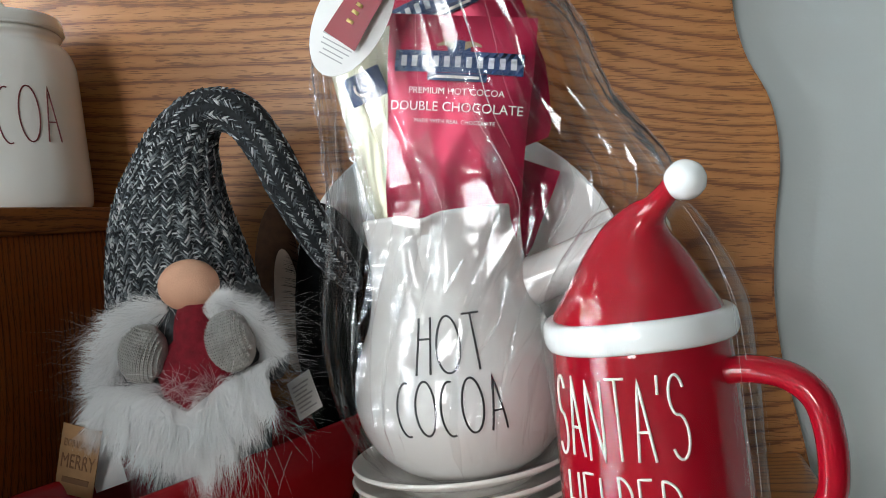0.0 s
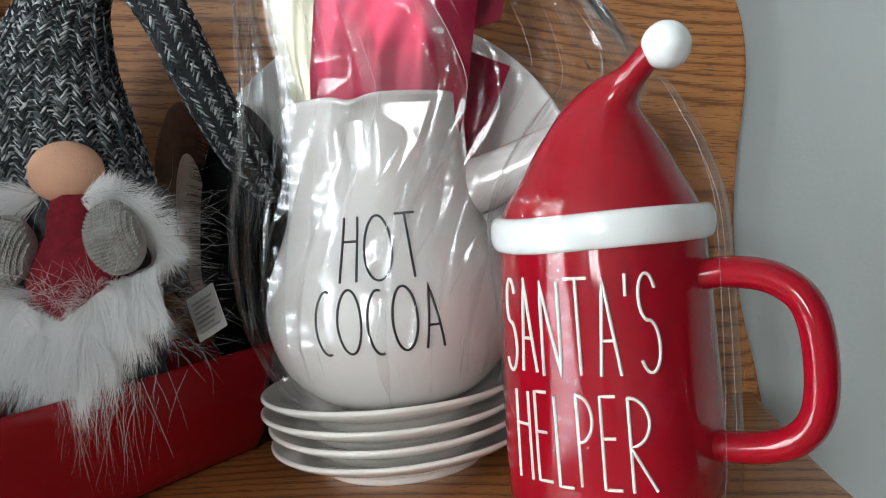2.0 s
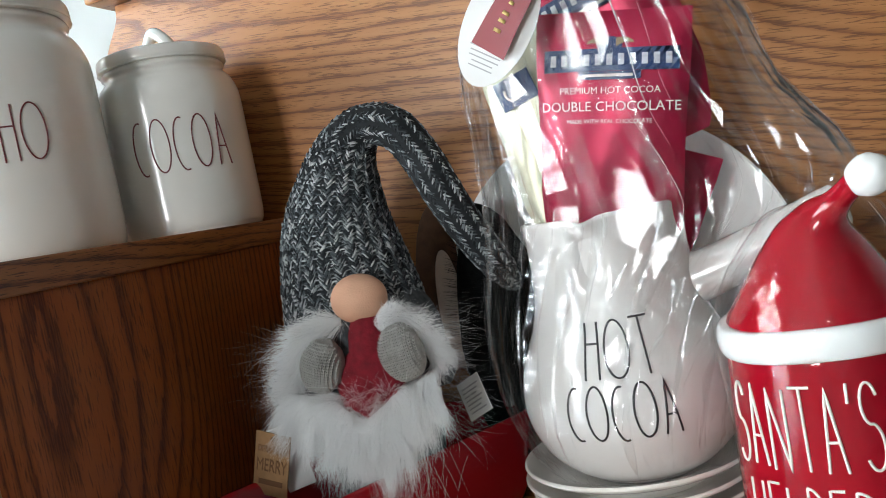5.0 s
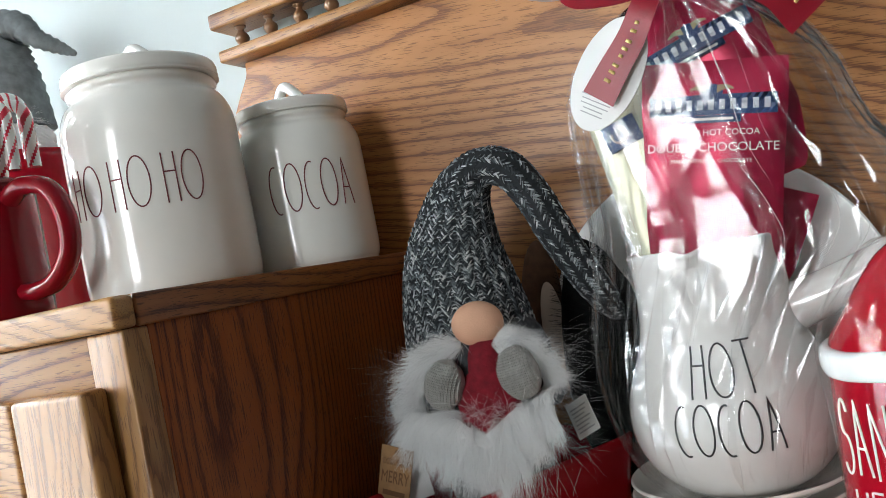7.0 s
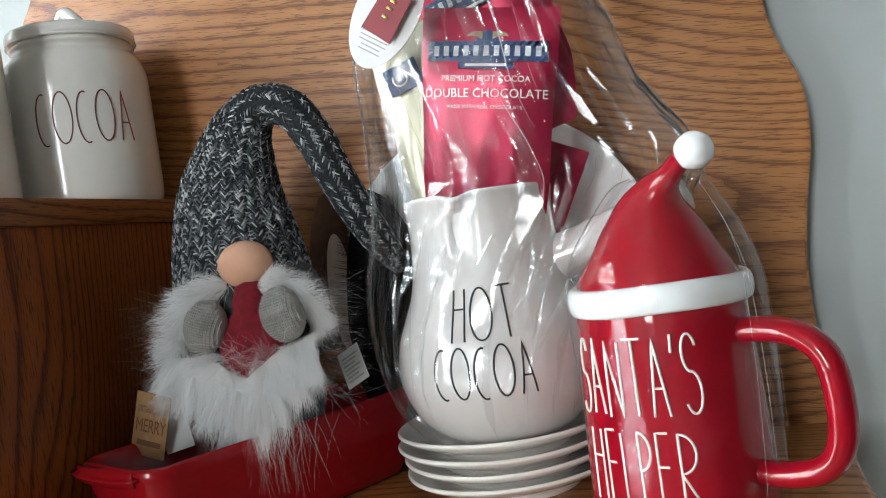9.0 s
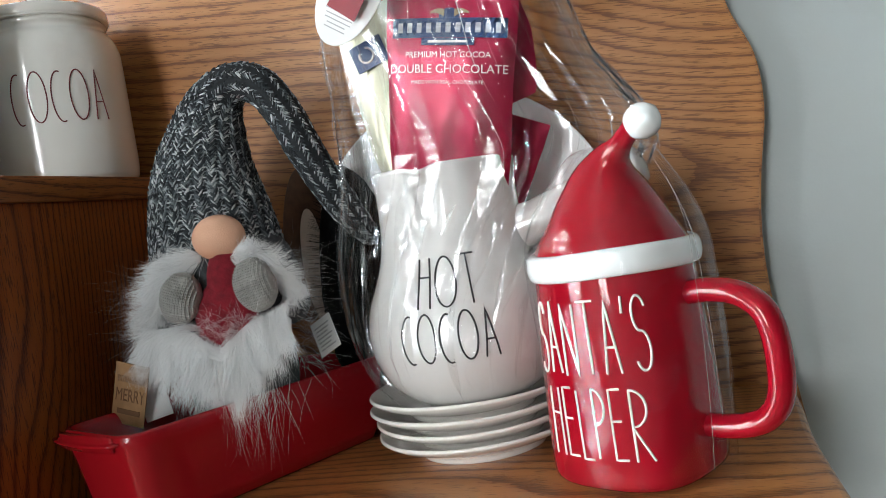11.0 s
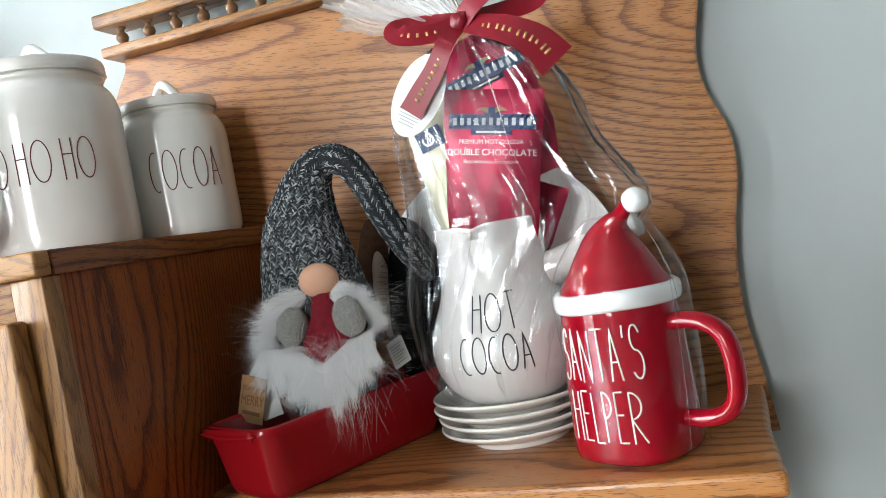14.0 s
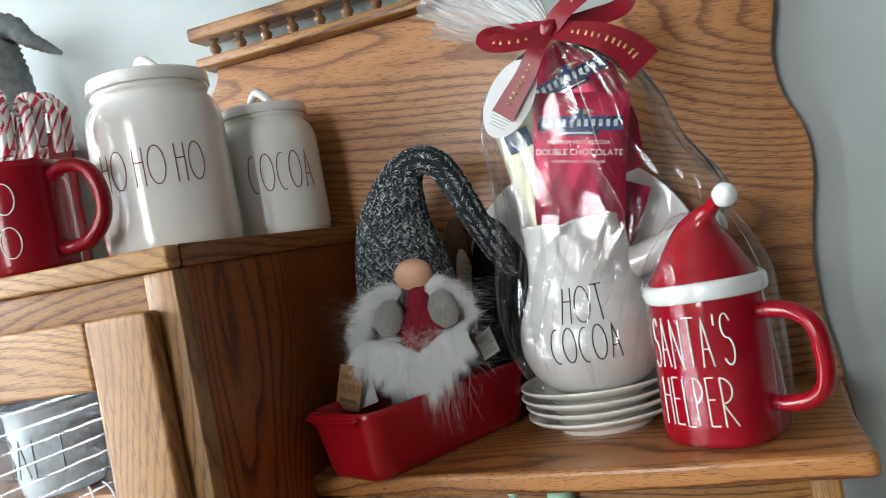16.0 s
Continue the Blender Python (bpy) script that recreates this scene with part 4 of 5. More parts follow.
hat_spine = smooth_path([(0, 0, 0.1405, 0.0480), (0, 0, 0.147, 0.0455), (0.001, -0.003, 0.160, 0.0375), (0.002, -0.007, 0.174, 0.0295), (0.0035, -0.013, 0.1865, 0.0205), (0.0085, -0.020, 0.1955, 0.0124), (0.0150, -0.0275, 0.2010, 0.0074), (0.0205, -0.034, 0.2065, 0.0060), (0.0245, -0.038, 0.2105, 0.0058)], 5)
seg, vs = 56, []
for j, (x, y, z, r) in enumerate(hat_spine):
    k = max(0.0, j / (len(hat_spine) - 1) - 0.30) / 0.70
    near, far = hat_spine[max(0, j - 1)], hat_spine[min(len(hat_spine) - 1, j + 1)]
    way = Vector((0, 0, 1)).lerp(Vector(far[:3] - near[:3]).normalized(), k ** 0.8).normalized()
    e1 = Vector((1, 0, 0)) - way * way.x
    e1.normalize()
    e2 = way.cross(e1)
    for i in range(seg):
        a = 2 * math.pi * i / seg
        rr = r * (1 + 0.06 * k * (1 - k) * math.sin(3 * a + 5 * k))
        vs.append(Vector((MX + x, MY + y, z)) + e1 * (rr * math.sin(a)) - e2 * (rr * math.cos(a)))
hat.add(vs, [[j * seg + i, j * seg + (i + 1) % seg, (j + 1) * seg + (i + 1) % seg, (j + 1) * seg + i] for j in range(len(hat_spine) - 1) for i in range(seg)] + [list(range(seg))[::-1], list(range((len(hat_spine) - 1) * seg, len(hat_spine) * seg))])
lid = part("lid", hat, RED, mug, "red hat-shaped lid with a curled tip")
part("brim", revolve(smooth_path([(0.0475, 0.127), (0.0510, 0.1270), (0.0532, 0.1290), (0.0541, 0.1345), (0.0532, 0.1405), (0.0502, 0.1432), (0.0455, 0.1430)], 3), (MX, MY, 0), 80, lambda a, r, z: (r + 0.0006 * math.sin(5 * a), z + 0.0006 * math.sin(3 * a + 1))), RIM, lid, "white rounded brim")
part("pompom", ball((0.1604, -0.2013, 0.2123), (0.0108, 0.0108, 0.0106), seg=32, rings=20, lump=0.05), RIM, lid, "white ball at the tip")


def on_mug(a, z):
    r = squared(a, 0.0503, z)[0] + 0.0001
    return (MX + r * math.sin(a), MY - r * math.cos(a), z)


part("lettering", lettering("SANTA'S", -71, 21, 0.0722, 0.1148, on_mug, 0.00080, {"S": 0.95, "A": 0.95, "N": 1.15, "T": 1.0, "'": 0.45}, 0.0008), PAINT, mug, "raised white lettering santa's")
part("lettering", lettering("HELPER", -64, 13, 0.0218, 0.0632, on_mug, 0.00080, {"H": 0.95, "E": 0.85, "L": 0.85, "P": 0.9, "R": 1.1}, 0.0008), PAINT, mug, "raised white lettering helper")
mug_film = [(MX + 0.002, MY, 0.001, 0.056, 0.0535, 0.2), (MX + 0.003, MY, 0.03, 0.0570, 0.0545, 0.4), (MX + 0.004, MY, 0.08, 0.0575, 0.0545, 0.5), (MX + 0.003, MY, 0.125, 0.0580, 0.0570, 0.4), (MX + 0.003, MY, 0.146, 0.0565, 0.0560, 0.5), (MX + 0.004, MY - 0.003, 0.168, 0.0485, 0.0450, 0.6), (MX + 0.006, MY - 0.009, 0.186, 0.0370, 0.0320, 0.7), (MX + 0.008, MY - 0.014, 0.199, 0.0265, 0.0220, 0.7), (MX + 0.010, MY - 0.018, 0.203, 0.0170, 0.0150, 0.5)]
part("film", sack(mug_film, 120, 11.0, strength=0.55), FILM_CLOSE, mug, "close clear cellophane wrap", smooth=False).visible_shadow = False

seams = Build()
rows = smooth_path(mug_film, 7)
for a, j0, j1, drift, wide in ((0.75, 2, 40, 0.004, 0.0002), (0.95, 8, 50, -0.002, 0.0003), (1.35, 10, 44, -0.003, 0.0002)):
    pts, half = [], []
    for j in range(j0, min(j1, len(rows) - 1)):
        cx, cy, z, ax, ay, kk = rows[j]
        q = a + drift * (j - j0)
        pts.append((cx + (ax + 0.0012) * math.sin(q), cy - (ay + 0.0012) * math.cos(q), z))
        half.append((wide * math.cos(q), wide * math.sin(q), 0))
    strip(pts, half, 0.00005, seams)
part("crease", seams, CREASE, mug, "fold lines in the clear wrap, glints put in as white", smooth=False).visible_shadow = False

# the red baking dish
dish = thing("loaf_dish", "deep red glazed rectangular baking dish standing askew on the shelf", "baking dish")
E1, E2, DL, DW, DH = Vector((0.45, 0.893, 0)), Vector((-0.893, 0.45, 0)), 0.240, 0.104, 0.070
DC = Vector((-0.1800, -0.2445, 0)) + E1 * (DL / 2) + E2 * (DW / 2)


def dish_ring(inset, z, corner):
    hl, hw = DL / 2 - inset, DW / 2 - inset
    out = []
    for sx, sy, a0 in ((1, 1, 0), (-1, 1, 90), (-1, -1, 180), (1, -1, 270)):
        for k in range(9):
            a = radians(a0 + 90 * k / 8)
            p = DC + E1 * (sx * (hl - corner) + corner * math.cos(a)) + E2 * (sy * (hw - corner) + corner * math.sin(a))
            out.append((p.x, p.y, z))
    return out


rings = [dish_ring(0.020, 0.0015, 0.012), dish_ring(0.016, 0.0, 0.014), dish_ring(0.012, 0.0025, 0.016), dish_ring(0.009, 0.012, 0.017), dish_ring(0.004, 0.045, 0.018), dish_ring(0.001, 0.060, 0.019), dish_ring(0.0, DH - 0.002, 0.019), dish_ring(0.0015, DH, 0.018), dish_ring(0.0045, DH - 0.0005, 0.016), dish_ring(0.006, DH - 0.004, 0.015), dish_ring(0.010, 0.04, 0.014), dish_ring(0.016, 0.010, 0.012), dish_ring(0.022, 0.007, 0.010)]
b = Build()
n = len(rings[0])
b.add([p for r in rings for p in r], [[j * n + i, j * n + (i + 1) % n, (j + 1) * n + (i + 1) % n, (j + 1) * n + i] for j in range(len(rings) - 1) for i in range(n)] + [list(range(n))[::-1], list(range((len(rings) - 1) * n, len(rings) * n))])
part("basin", b, DISH_RED, dish)
for s in (-1, 1):
    m = DC + E1 * (s * (DL / 2 - 0.004))
    lug = [m + E2 * (0.004 + 0.044 * math.cos(radians(a))) + E1 * (s * (0.0005 + 0.0140 * math.sin(radians(a)) ** 0.5)) for a in range(0, 181, 9)]
    grip = bmesh.new()
    low = [grip.verts.new((q.x, q.y, DH - 0.0105)) for q in lug]
    made = bmesh.ops.extrude_face_region(grip, geom=[grip.faces.new(low)])
    bmesh.ops.translate(grip, vec=(0, 0, 0.0098), verts=[v for v in made["geom"] if isinstance(v, bmesh.types.BMVert)])
    bmesh.ops.recalc_face_normals(grip, faces=grip.faces[:])
    bmesh.ops.bevel(grip, geom=[e for e in grip.edges if abs(e.verts[0].co.z - e.verts[1].co.z) < 1e-6], offset=0.004, segments=3, affect="EDGES")
    part("grip", grip, DISH_RED, dish, "flat lug handle")


# the plush gnome doll sitting in the dish, one mesh
def strand(b, root, d, length, width, mi, fall=0.5, curl=0.25):
    d = Vector(d).normalized()
    p, pts = Vector(root), []
    w = Vector((random.uniform(-1, 1), random.uniform(-1, 1), random.uniform(-1, 1))) * curl
    for k in range(4):
        pts.append(p.copy())
        p = p + d * (length / 3)
        d = (d + w * 0.4 + Vector((0, 0, -fall * 0.35))).normalized()
    s = d.cross(Vector((random.uniform(-1, 1), -1.0, random.uniform(-1, 1)))).normalized() * width / 2
    vs = [pts[0] - s, pts[0] + s, pts[1] - s, pts[1] + s, pts[2] - s * 0.8, pts[2] + s * 0.8, pts[3]]
    b.add(vs, [[0, 1, 3, 2], [2, 3, 5, 4], [4, 5, 6]], mi)


def lozenge(b, c, d, nrm, length, r, mi):
    """One ply of a knitted stitch: a slim spindle."""
    d = d.normalized()
    s = d.cross(nrm).normalized()
    u = s.cross(d)
    vs = [c - d * length / 2]
    for t in (-0.22, 0.22):
        vs += [c + d * (t * length) + s * (r * math.cos(k * 2 * math.pi / 5)) + u * (r * math.sin(k * 2 * math.pi / 5)) for k in range(5)]
    vs.append(c + d * length / 2)
    fs = [[0, 1 + (k + 1) % 5, 1 + k] for k in range(5)] + [[1 + k, 1 + (k + 1) % 5, 6 + (k + 1) % 5, 6 + k] for k in range(5)] + [[11, 6 + k, 6 + (k + 1) % 5] for k in range(5)]
    b.add(vs, fs, mi)


def knitted(b, spine, mi_base, mi_yarn, row=0.0031):
    """A knitted tube along a spine of (x, y, z, radius, front-to-back ratio)."""
    pts = smooth_path(spine, 14)
    # even steps along the spine
    length = [0.0]
    for p, q in zip(pts, pts[1:]):
        length.append(length[-1] + float(np.linalg.norm(q[:3] - p[:3])))
    arr, length = np.array(pts), np.array(length)
    at = lambda s: np.array([np.interp(s, length, arr[:, k]) for k in range(5)])

    def frame_at(s):
        a, c = at(max(0, s - 0.003)), at(min(length[-1], s + 0.003))
        d = Vector(c[:3] - a[:3]).normalized()
        side = Vector((0, -1, 0)).cross(d).normalized() * -1
        return at(s), d, side, side.cross(d).normalized()

    seg, rows = 28, int(length[-1] / 0.004)
    vs = []
    for j in range(rows + 1):
        q, d, side, out = frame_at(length[-1] * j / rows)
        if out.y > 0:
            out = -out
        r = q[3] * 0.965
        vs += [Vector(q[:3]) + side * (r * math.sin(2 * math.pi * i / seg)) + out * (r * q[4] * math.cos(2 * math.pi * i / seg)) for i in range(seg)]
    b.add(vs, [[j * seg + i, j * seg + (i + 1) % seg, (j + 1) * seg + (i + 1) % seg, (j + 1) * seg + i] for j in range(rows) for i in range(seg)] + [list(range(rows * seg, (rows + 1) * seg))], mi_base)
    s = 0.002
    while s < length[-1]:
        q, d, side, out = frame_at(s)
        if out.y > 0:
            out = -out
        n = 27 if q[3] > 0.036 else 18 if q[3] > 0.021 else 9
        cell = 2 * math.pi / n
        for k in range(n):
            a0 = cell * (k + 0.5)
            if math.cos(a0) < -0.35:
                continue

            def stitch(off, sink, lean, size):
                a = a0 + off * cell
                nrm = (side * math.sin(a) + out * (math.cos(a) / q[4])).normalized()
                c = Vector(q[:3]) + side * (q[3] * math.sin(a)) + out * (q[3] * q[4] * math.cos(a))
                c += nrm * (random.uniform(-0.0003, 0.0003) - sink) + d * random.uniform(-0.0005, 0.0005)
                tang = d.cross(nrm).normalized()
                lozenge(b, c, d * lean[0] + tang * lean[1] + nrm * random.uniform(-0.15, 0.25), nrm, size * random.uniform(0.85, 1.15), 0.00064 * random.uniform(0.75, 1.25), mi_yarn)

            # a raised rib of chevrons, then a sunk row of level purl strands
            for sgn in (-1, 1):
                for ply in (0.06, 0.15, 0.24):
                    stitch(sgn * ply, 0.0016 * ply / 0.24, (1.0, 0.85 * sgn), 0.0074)
            for ply in (-0.07, 0.02, 0.10):
                stitch(0.5 + ply, 0.0019, (0.25 + ply * 3, 1.0), 0.0064)
                stitch(0.5 - ply, 0.0017, (0.0, 1.0), 0.0058)
        s += row


random.seed(5)
g = Build()
G_BASE, G_YARN, G_NOSE, G_FUR, G_MIT, G_RED, G_BODY = range(7)
ball((-0.170, -0.104, 0.080), (0.045, 0.040, 0.072), g, G_BODY, lump=0.06)
ball((-0.166, -0.112, 0.150), (0.058, 0.048, 0.055), g, G_BODY, lump=0.04)
for c, r in (((-0.222, -0.128, 0.128), (0.020, 0.020, 0.018)), ((-0.114, -0.122, 0.132), (0.016, 0.020, 0.018))):
    ball(c, r, g, G_BODY, lump=0.2)
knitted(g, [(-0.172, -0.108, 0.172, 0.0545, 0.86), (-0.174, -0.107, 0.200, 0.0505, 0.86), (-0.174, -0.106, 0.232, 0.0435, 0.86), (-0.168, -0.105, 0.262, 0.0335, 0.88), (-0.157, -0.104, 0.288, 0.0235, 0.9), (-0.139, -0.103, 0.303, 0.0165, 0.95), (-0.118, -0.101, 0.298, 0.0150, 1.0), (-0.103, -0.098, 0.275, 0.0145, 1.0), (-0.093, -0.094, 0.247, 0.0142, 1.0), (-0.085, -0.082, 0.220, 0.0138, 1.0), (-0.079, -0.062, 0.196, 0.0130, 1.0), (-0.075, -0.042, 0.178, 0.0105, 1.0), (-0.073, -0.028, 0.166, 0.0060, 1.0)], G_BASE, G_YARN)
ball((-0.1468, -0.1475, 0.1868), (0.0200, 0.0165, 0.0168), g, G_NOSE, 36, 24)
ball((-0.1440, -0.148, 0.150), (0.0165, 0.018, 0.030), g, G_RED, lump=0.08)
ball((-0.1460, -0.157, 0.130), (0.0250, 0.013, 0.026), g, G_RED, lump=0.10)
for c, r, tl in (((-0.1735, -0.166, 0.1480), (0.0150, 0.0125, 0.0190), 0.35), ((-0.1150, -0.164, 0.1500), (0.0150, 0.0125, 0.0195), -0.18)):
    ball(c, r, g, G_MIT, 28, 18, tl, 0.08)
# knitted ribs on the mittens
for cx, cy, cz, tl in ((-0.1735, -0.166, 0.1480, 0.35), (-0.1150, -0.164, 0.1500, -0.18)):
    rot = Matrix.Rotation(tl, 3, "Y")
    for i in range(-6, 7):
        for j in range(-9, 10):
            u, v = i / 7.0, j / 10.5
            if u * u + v * v > 0.92:
                continue
            k = math.sqrt(1 - u * u - v * v)
            nrm = rot @ Vector((u / 0.015, -k / 0.0125, v / 0.019)).normalized()
            c = Vector((cx, cy, cz)) + rot @ Vector((u * 0.0152, -k * 0.0128, v * 0.0193))
            for sgn in (-1, 1):
                lozenge(g, c + Vector((0.0005 * sgn, 0, 0)), Vector((0.6 * sgn, 0, 1)), nrm, 0.0024, 0.00050, G_MIT)
# white fur: a beard that dips under the chest and two bands beside the nose, combed outwards in tufts
def band_of(x, table):
    return float(np.interp(x, [p[0] for p in table], [p[1] for p in table]))


BEARD_TOP = ((-0.222, 0.122), (-0.200, 0.127), (-0.169, 0.126), (-0.148, 0.112), (-0.130, 0.126), (-0.110, 0.132), (-0.098, 0.135))
BEARD_LOW = ((-0.222, 0.117), (-0.210, 0.110), (-0.197, 0.102), (-0.180, 0.092), (-0.163, 0.083), (-0.148, 0.079), (-0.133, 0.083), (-0.121, 0.091), (-0.110, 0.103), (-0.098, 0.122))


def beard_at(x, k, proud=0.0):
    lo, hi = band_of(x, BEARD_LOW), band_of(x, BEARD_TOP)
    z = lo + (hi - lo) * k
    y = -0.161 + ((x + 0.150) / 0.072) ** 2 * 0.020 - 0.010 * math.sqrt(max(0.0, 4 * k * (1 - k)))
    y += 0.004 * noise.noise(Vector((x * 55, z * 40, 1.0)))
    return Vector((x, y - proud, z))


vs, nx, nz = [], 60, 20
for j in range(nz + 1):
    for i in range(nx + 1):
        vs.append(beard_at(-0.214 + 0.108 * i / nx, 0.04 + 0.86 * j / nz))
g.add(vs, [[j * (nx + 1) + i, j * (nx + 1) + i + 1, (j + 1) * (nx + 1) + i + 1, (j + 1) * (nx + 1) + i] for j in range(nz) for i in range(nx)], G_FUR)


def tuft_lean(p, q):
    return Vector((noise.noise(p * 85 + Vector((q, 0, 0))), 0.3 * noise.noise(p * 85 + Vector((0, q, 0))), noise.noise(p * 85 + Vector((0, 0, q)))))


for _ in range(24000):
    x, k = random.uniform(-0.222, -0.098), random.random()
    root = beard_at(x, k, -0.001)
    edge = max(0.0, (k - 0.82) / 0.18)
    d = Vector(((x + 0.150) * 7, -0.42, -0.95 + 1.0 * edge)) + tuft_lean(root, 3.0) * 1.0
    strand(g, root, d, random.choice((0.010, 0.014, 0.020, 0.030)) * random.uniform(0.8, 1.2) * (0.75 if edge else 1.0), random.uniform(0.00010, 0.00024), G_FUR, 0.55, 0.45)
# bands beside the nose
for line in (((-0.160, -0.158, 0.174), (-0.176, -0.160, 0.173), (-0.191, -0.157, 0.165), (-0.203, -0.151, 0.151), (-0.212, -0.146, 0.136), (-0.216, -0.144, 0.126)),
             ((-0.132, -0.158, 0.171), (-0.121, -0.158, 0.172), (-0.112, -0.155, 0.166), (-0.105, -0.150, 0.156), (-0.101, -0.145, 0.145), (-0.099, -0.142, 0.136))):
    axis = smooth_path(line, 6)
    tube([(x, y + 0.004, z) for x, y, z in axis], [0.0028 + 0.0022 * math.sin(math.pi * i / (len(axis) - 1)) for i in range(len(axis))], 12, g, G_FUR)
    side = -1 if line[0][0] < -0.147 else 1
    for _ in range(5000):
        i = random.randrange(len(axis) - 1)
        t0 = i / (len(axis) - 1)
        c = Vector(axis[i]).lerp(Vector(axis[i + 1]), random.random())
        along = (Vector(axis[i + 1]) - Vector(axis[i])).normalized()
        o = Vector((random.gauss(0, 1), random.gauss(-0.7, 0.8), random.gauss(0, 1))).normalized()
        root = c + o * (0.0040 + 0.0035 * math.sin(math.pi * t0)) + Vector((0, 0.003, 0))
        d = along * 0.6 + o * 0.75 + Vector((0.45 * side, -0.25, 0.05)) + tuft_lean(root, 8.0) * 1.3
        strand(g, root, d, random.uniform(0.007, 0.023 if side < 0 else 0.016), random.uniform(0.00013, 0.00026), G_FUR, 0.35, 0.5)
# long wisps: over the rim of the dish and out to the sides
for _ in range(300):
    x = random.gauss(-0.146, 0.019)
    strand(g, (x, -0.166 + random.uniform(-0.006, 0.008), random.uniform(0.066, 0.090)), (random.gauss(0.0, 0.35), random.uniform(-0.5, -0.1), -1), random.choice((0.012, 0.02, 0.03, 0.045, 0.055)) * random.uniform(0.7, 1.1), random.choice((0.00007, 0.00010, 0.00014)), G_FUR, 0.8, 0.5)
for _ in range(420):
    s = random.choice((-1, 1))
    x = -0.163 + s * random.uniform(0.058, 0.070)
    strand(g, (x, -0.140 + random.uniform(-0.01, 0.02), random.uniform(0.085, 0.170)), (s, random.gauss(-0.3, 0.5), random.gauss(-0.15, 0.55)), random.uniform(0.015, 0.042), 0.00009, G_FUR, 0.2, 0.9)
for _ in range(160):
    strand(g, (-0.148 + random.gauss(0, 0.016), -0.172, 0.11 + random.uniform(-0.01, 0.02)), (random.gauss(0, 0.8), -0.5, random.gauss(0.5, 0.6)), random.uniform(0.015, 0.035), 0.00016, G_FUR, 0.1, 0.5)
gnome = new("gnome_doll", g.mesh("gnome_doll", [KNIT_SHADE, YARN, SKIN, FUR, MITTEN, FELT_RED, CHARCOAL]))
tagged(gnome, "plush gnome doll with grey knitted hat and white fur beard", "doll")

# a dark plush toy between the gnome and the back board
plush = thing("plush_toy", "black plush toy with a pale-lined brown ear", "plush toy")
t = Build()
ball((-0.092, -0.018, 0.120), (0.038, 0.022, 0.105), t, 0, lump=0.15)
for _ in range(900):
    d = Vector((random.gauss(0, 1), -abs(random.gauss(0, 1)), random.gauss(0, 1))).normalized()
    strand(t, Vector((-0.092, -0.018, 0.120)) + Vector((d.x * 0.038, d.y * 0.022, d.z * 0.105)), d + Vector((-0.4, 0, 0)), 0.012, 0.00025, 0, 0.2)
part("body", t, BLACK_PLUSH, plush)
ear = part("ear", ball((-0.146, -0.004, 0.170), (0.020, 0.010, 0.070), tilt=0.10), BROWN_PLUSH, plush, "brown plush ear")
part("ear_lining", ball((-0.1335, -0.016, 0.152), (0.0115, 0.005, 0.050)), PALE_PLUSH, ear, "pale smooth ear lining")

# tags on the gnome
swing = tagged(part("swing_tag", moved(block(-0.0130, 0.0130, -0.0004, 0.0004, -0.049, 0.0, 0.0002), Matrix()), KRAFT, None), "brown kraft card swing tag printed merry", "tag")
swing.matrix_basis = pose(-0.2250, -0.163, 0.1045, 8, 20, 8)
for words, size, dz, sx in (("EXTRA! EXTRA!", 0.0048, 0.0150, 0.64), ("MERRY", 0.0125, 0.0300, 0.60)):
    bm = moved(font_text(words, size), Matrix.Translation((0, -0.0006, -dz)) @ Matrix.Diagonal((sx, 1, 1.15 if size > 0.01 else 1.5, 1)))
    part("print_line", bm, KRAFT_INK, swing, smooth=False)
part("print_bar", block(-0.009, 0.009, -0.0008, -0.0005, -0.0405, -0.0365, 0), KRAFT_INK, swing, smooth=False)
part("hole", tube([(0.0016 * math.sin(k / 2), -0.0006, -0.004 + 0.0016 * math.cos(k / 2)) for k in range(14)], 0.0004, 6), KRAFT_INK, swing)
back_tag = tagged(part("paper_tag", block(-0.010, 0.010, -0.0004, 0.0004, -0.050, 0.0, 0.0002), CARD, None), "folded white paper tag behind the kraft tag", "tag")
back_tag.matrix_basis = pose(-0.2235, -0.156, 0.108, 8, -8, 35)
care = tagged(part("care_label", block(-0.011, 0.011, -0.0003, 0.0003, -0.028, 0.0, 0.0001), CARD, None), "white sewn care label with tiny grey print", "label")
care.matrix_basis = pose(-0.1005, -0.100, 0.113, -14, -26, -14)
for k in range(7):
    part("print_bar", block(-0.008, 0.008 - 0.002 * (k % 3), -0.0006, -0.0004, -0.0062 - 0.003 * k, -0.0051 - 0.003 * k, 0), GREY_PRINT, care, smooth=False)


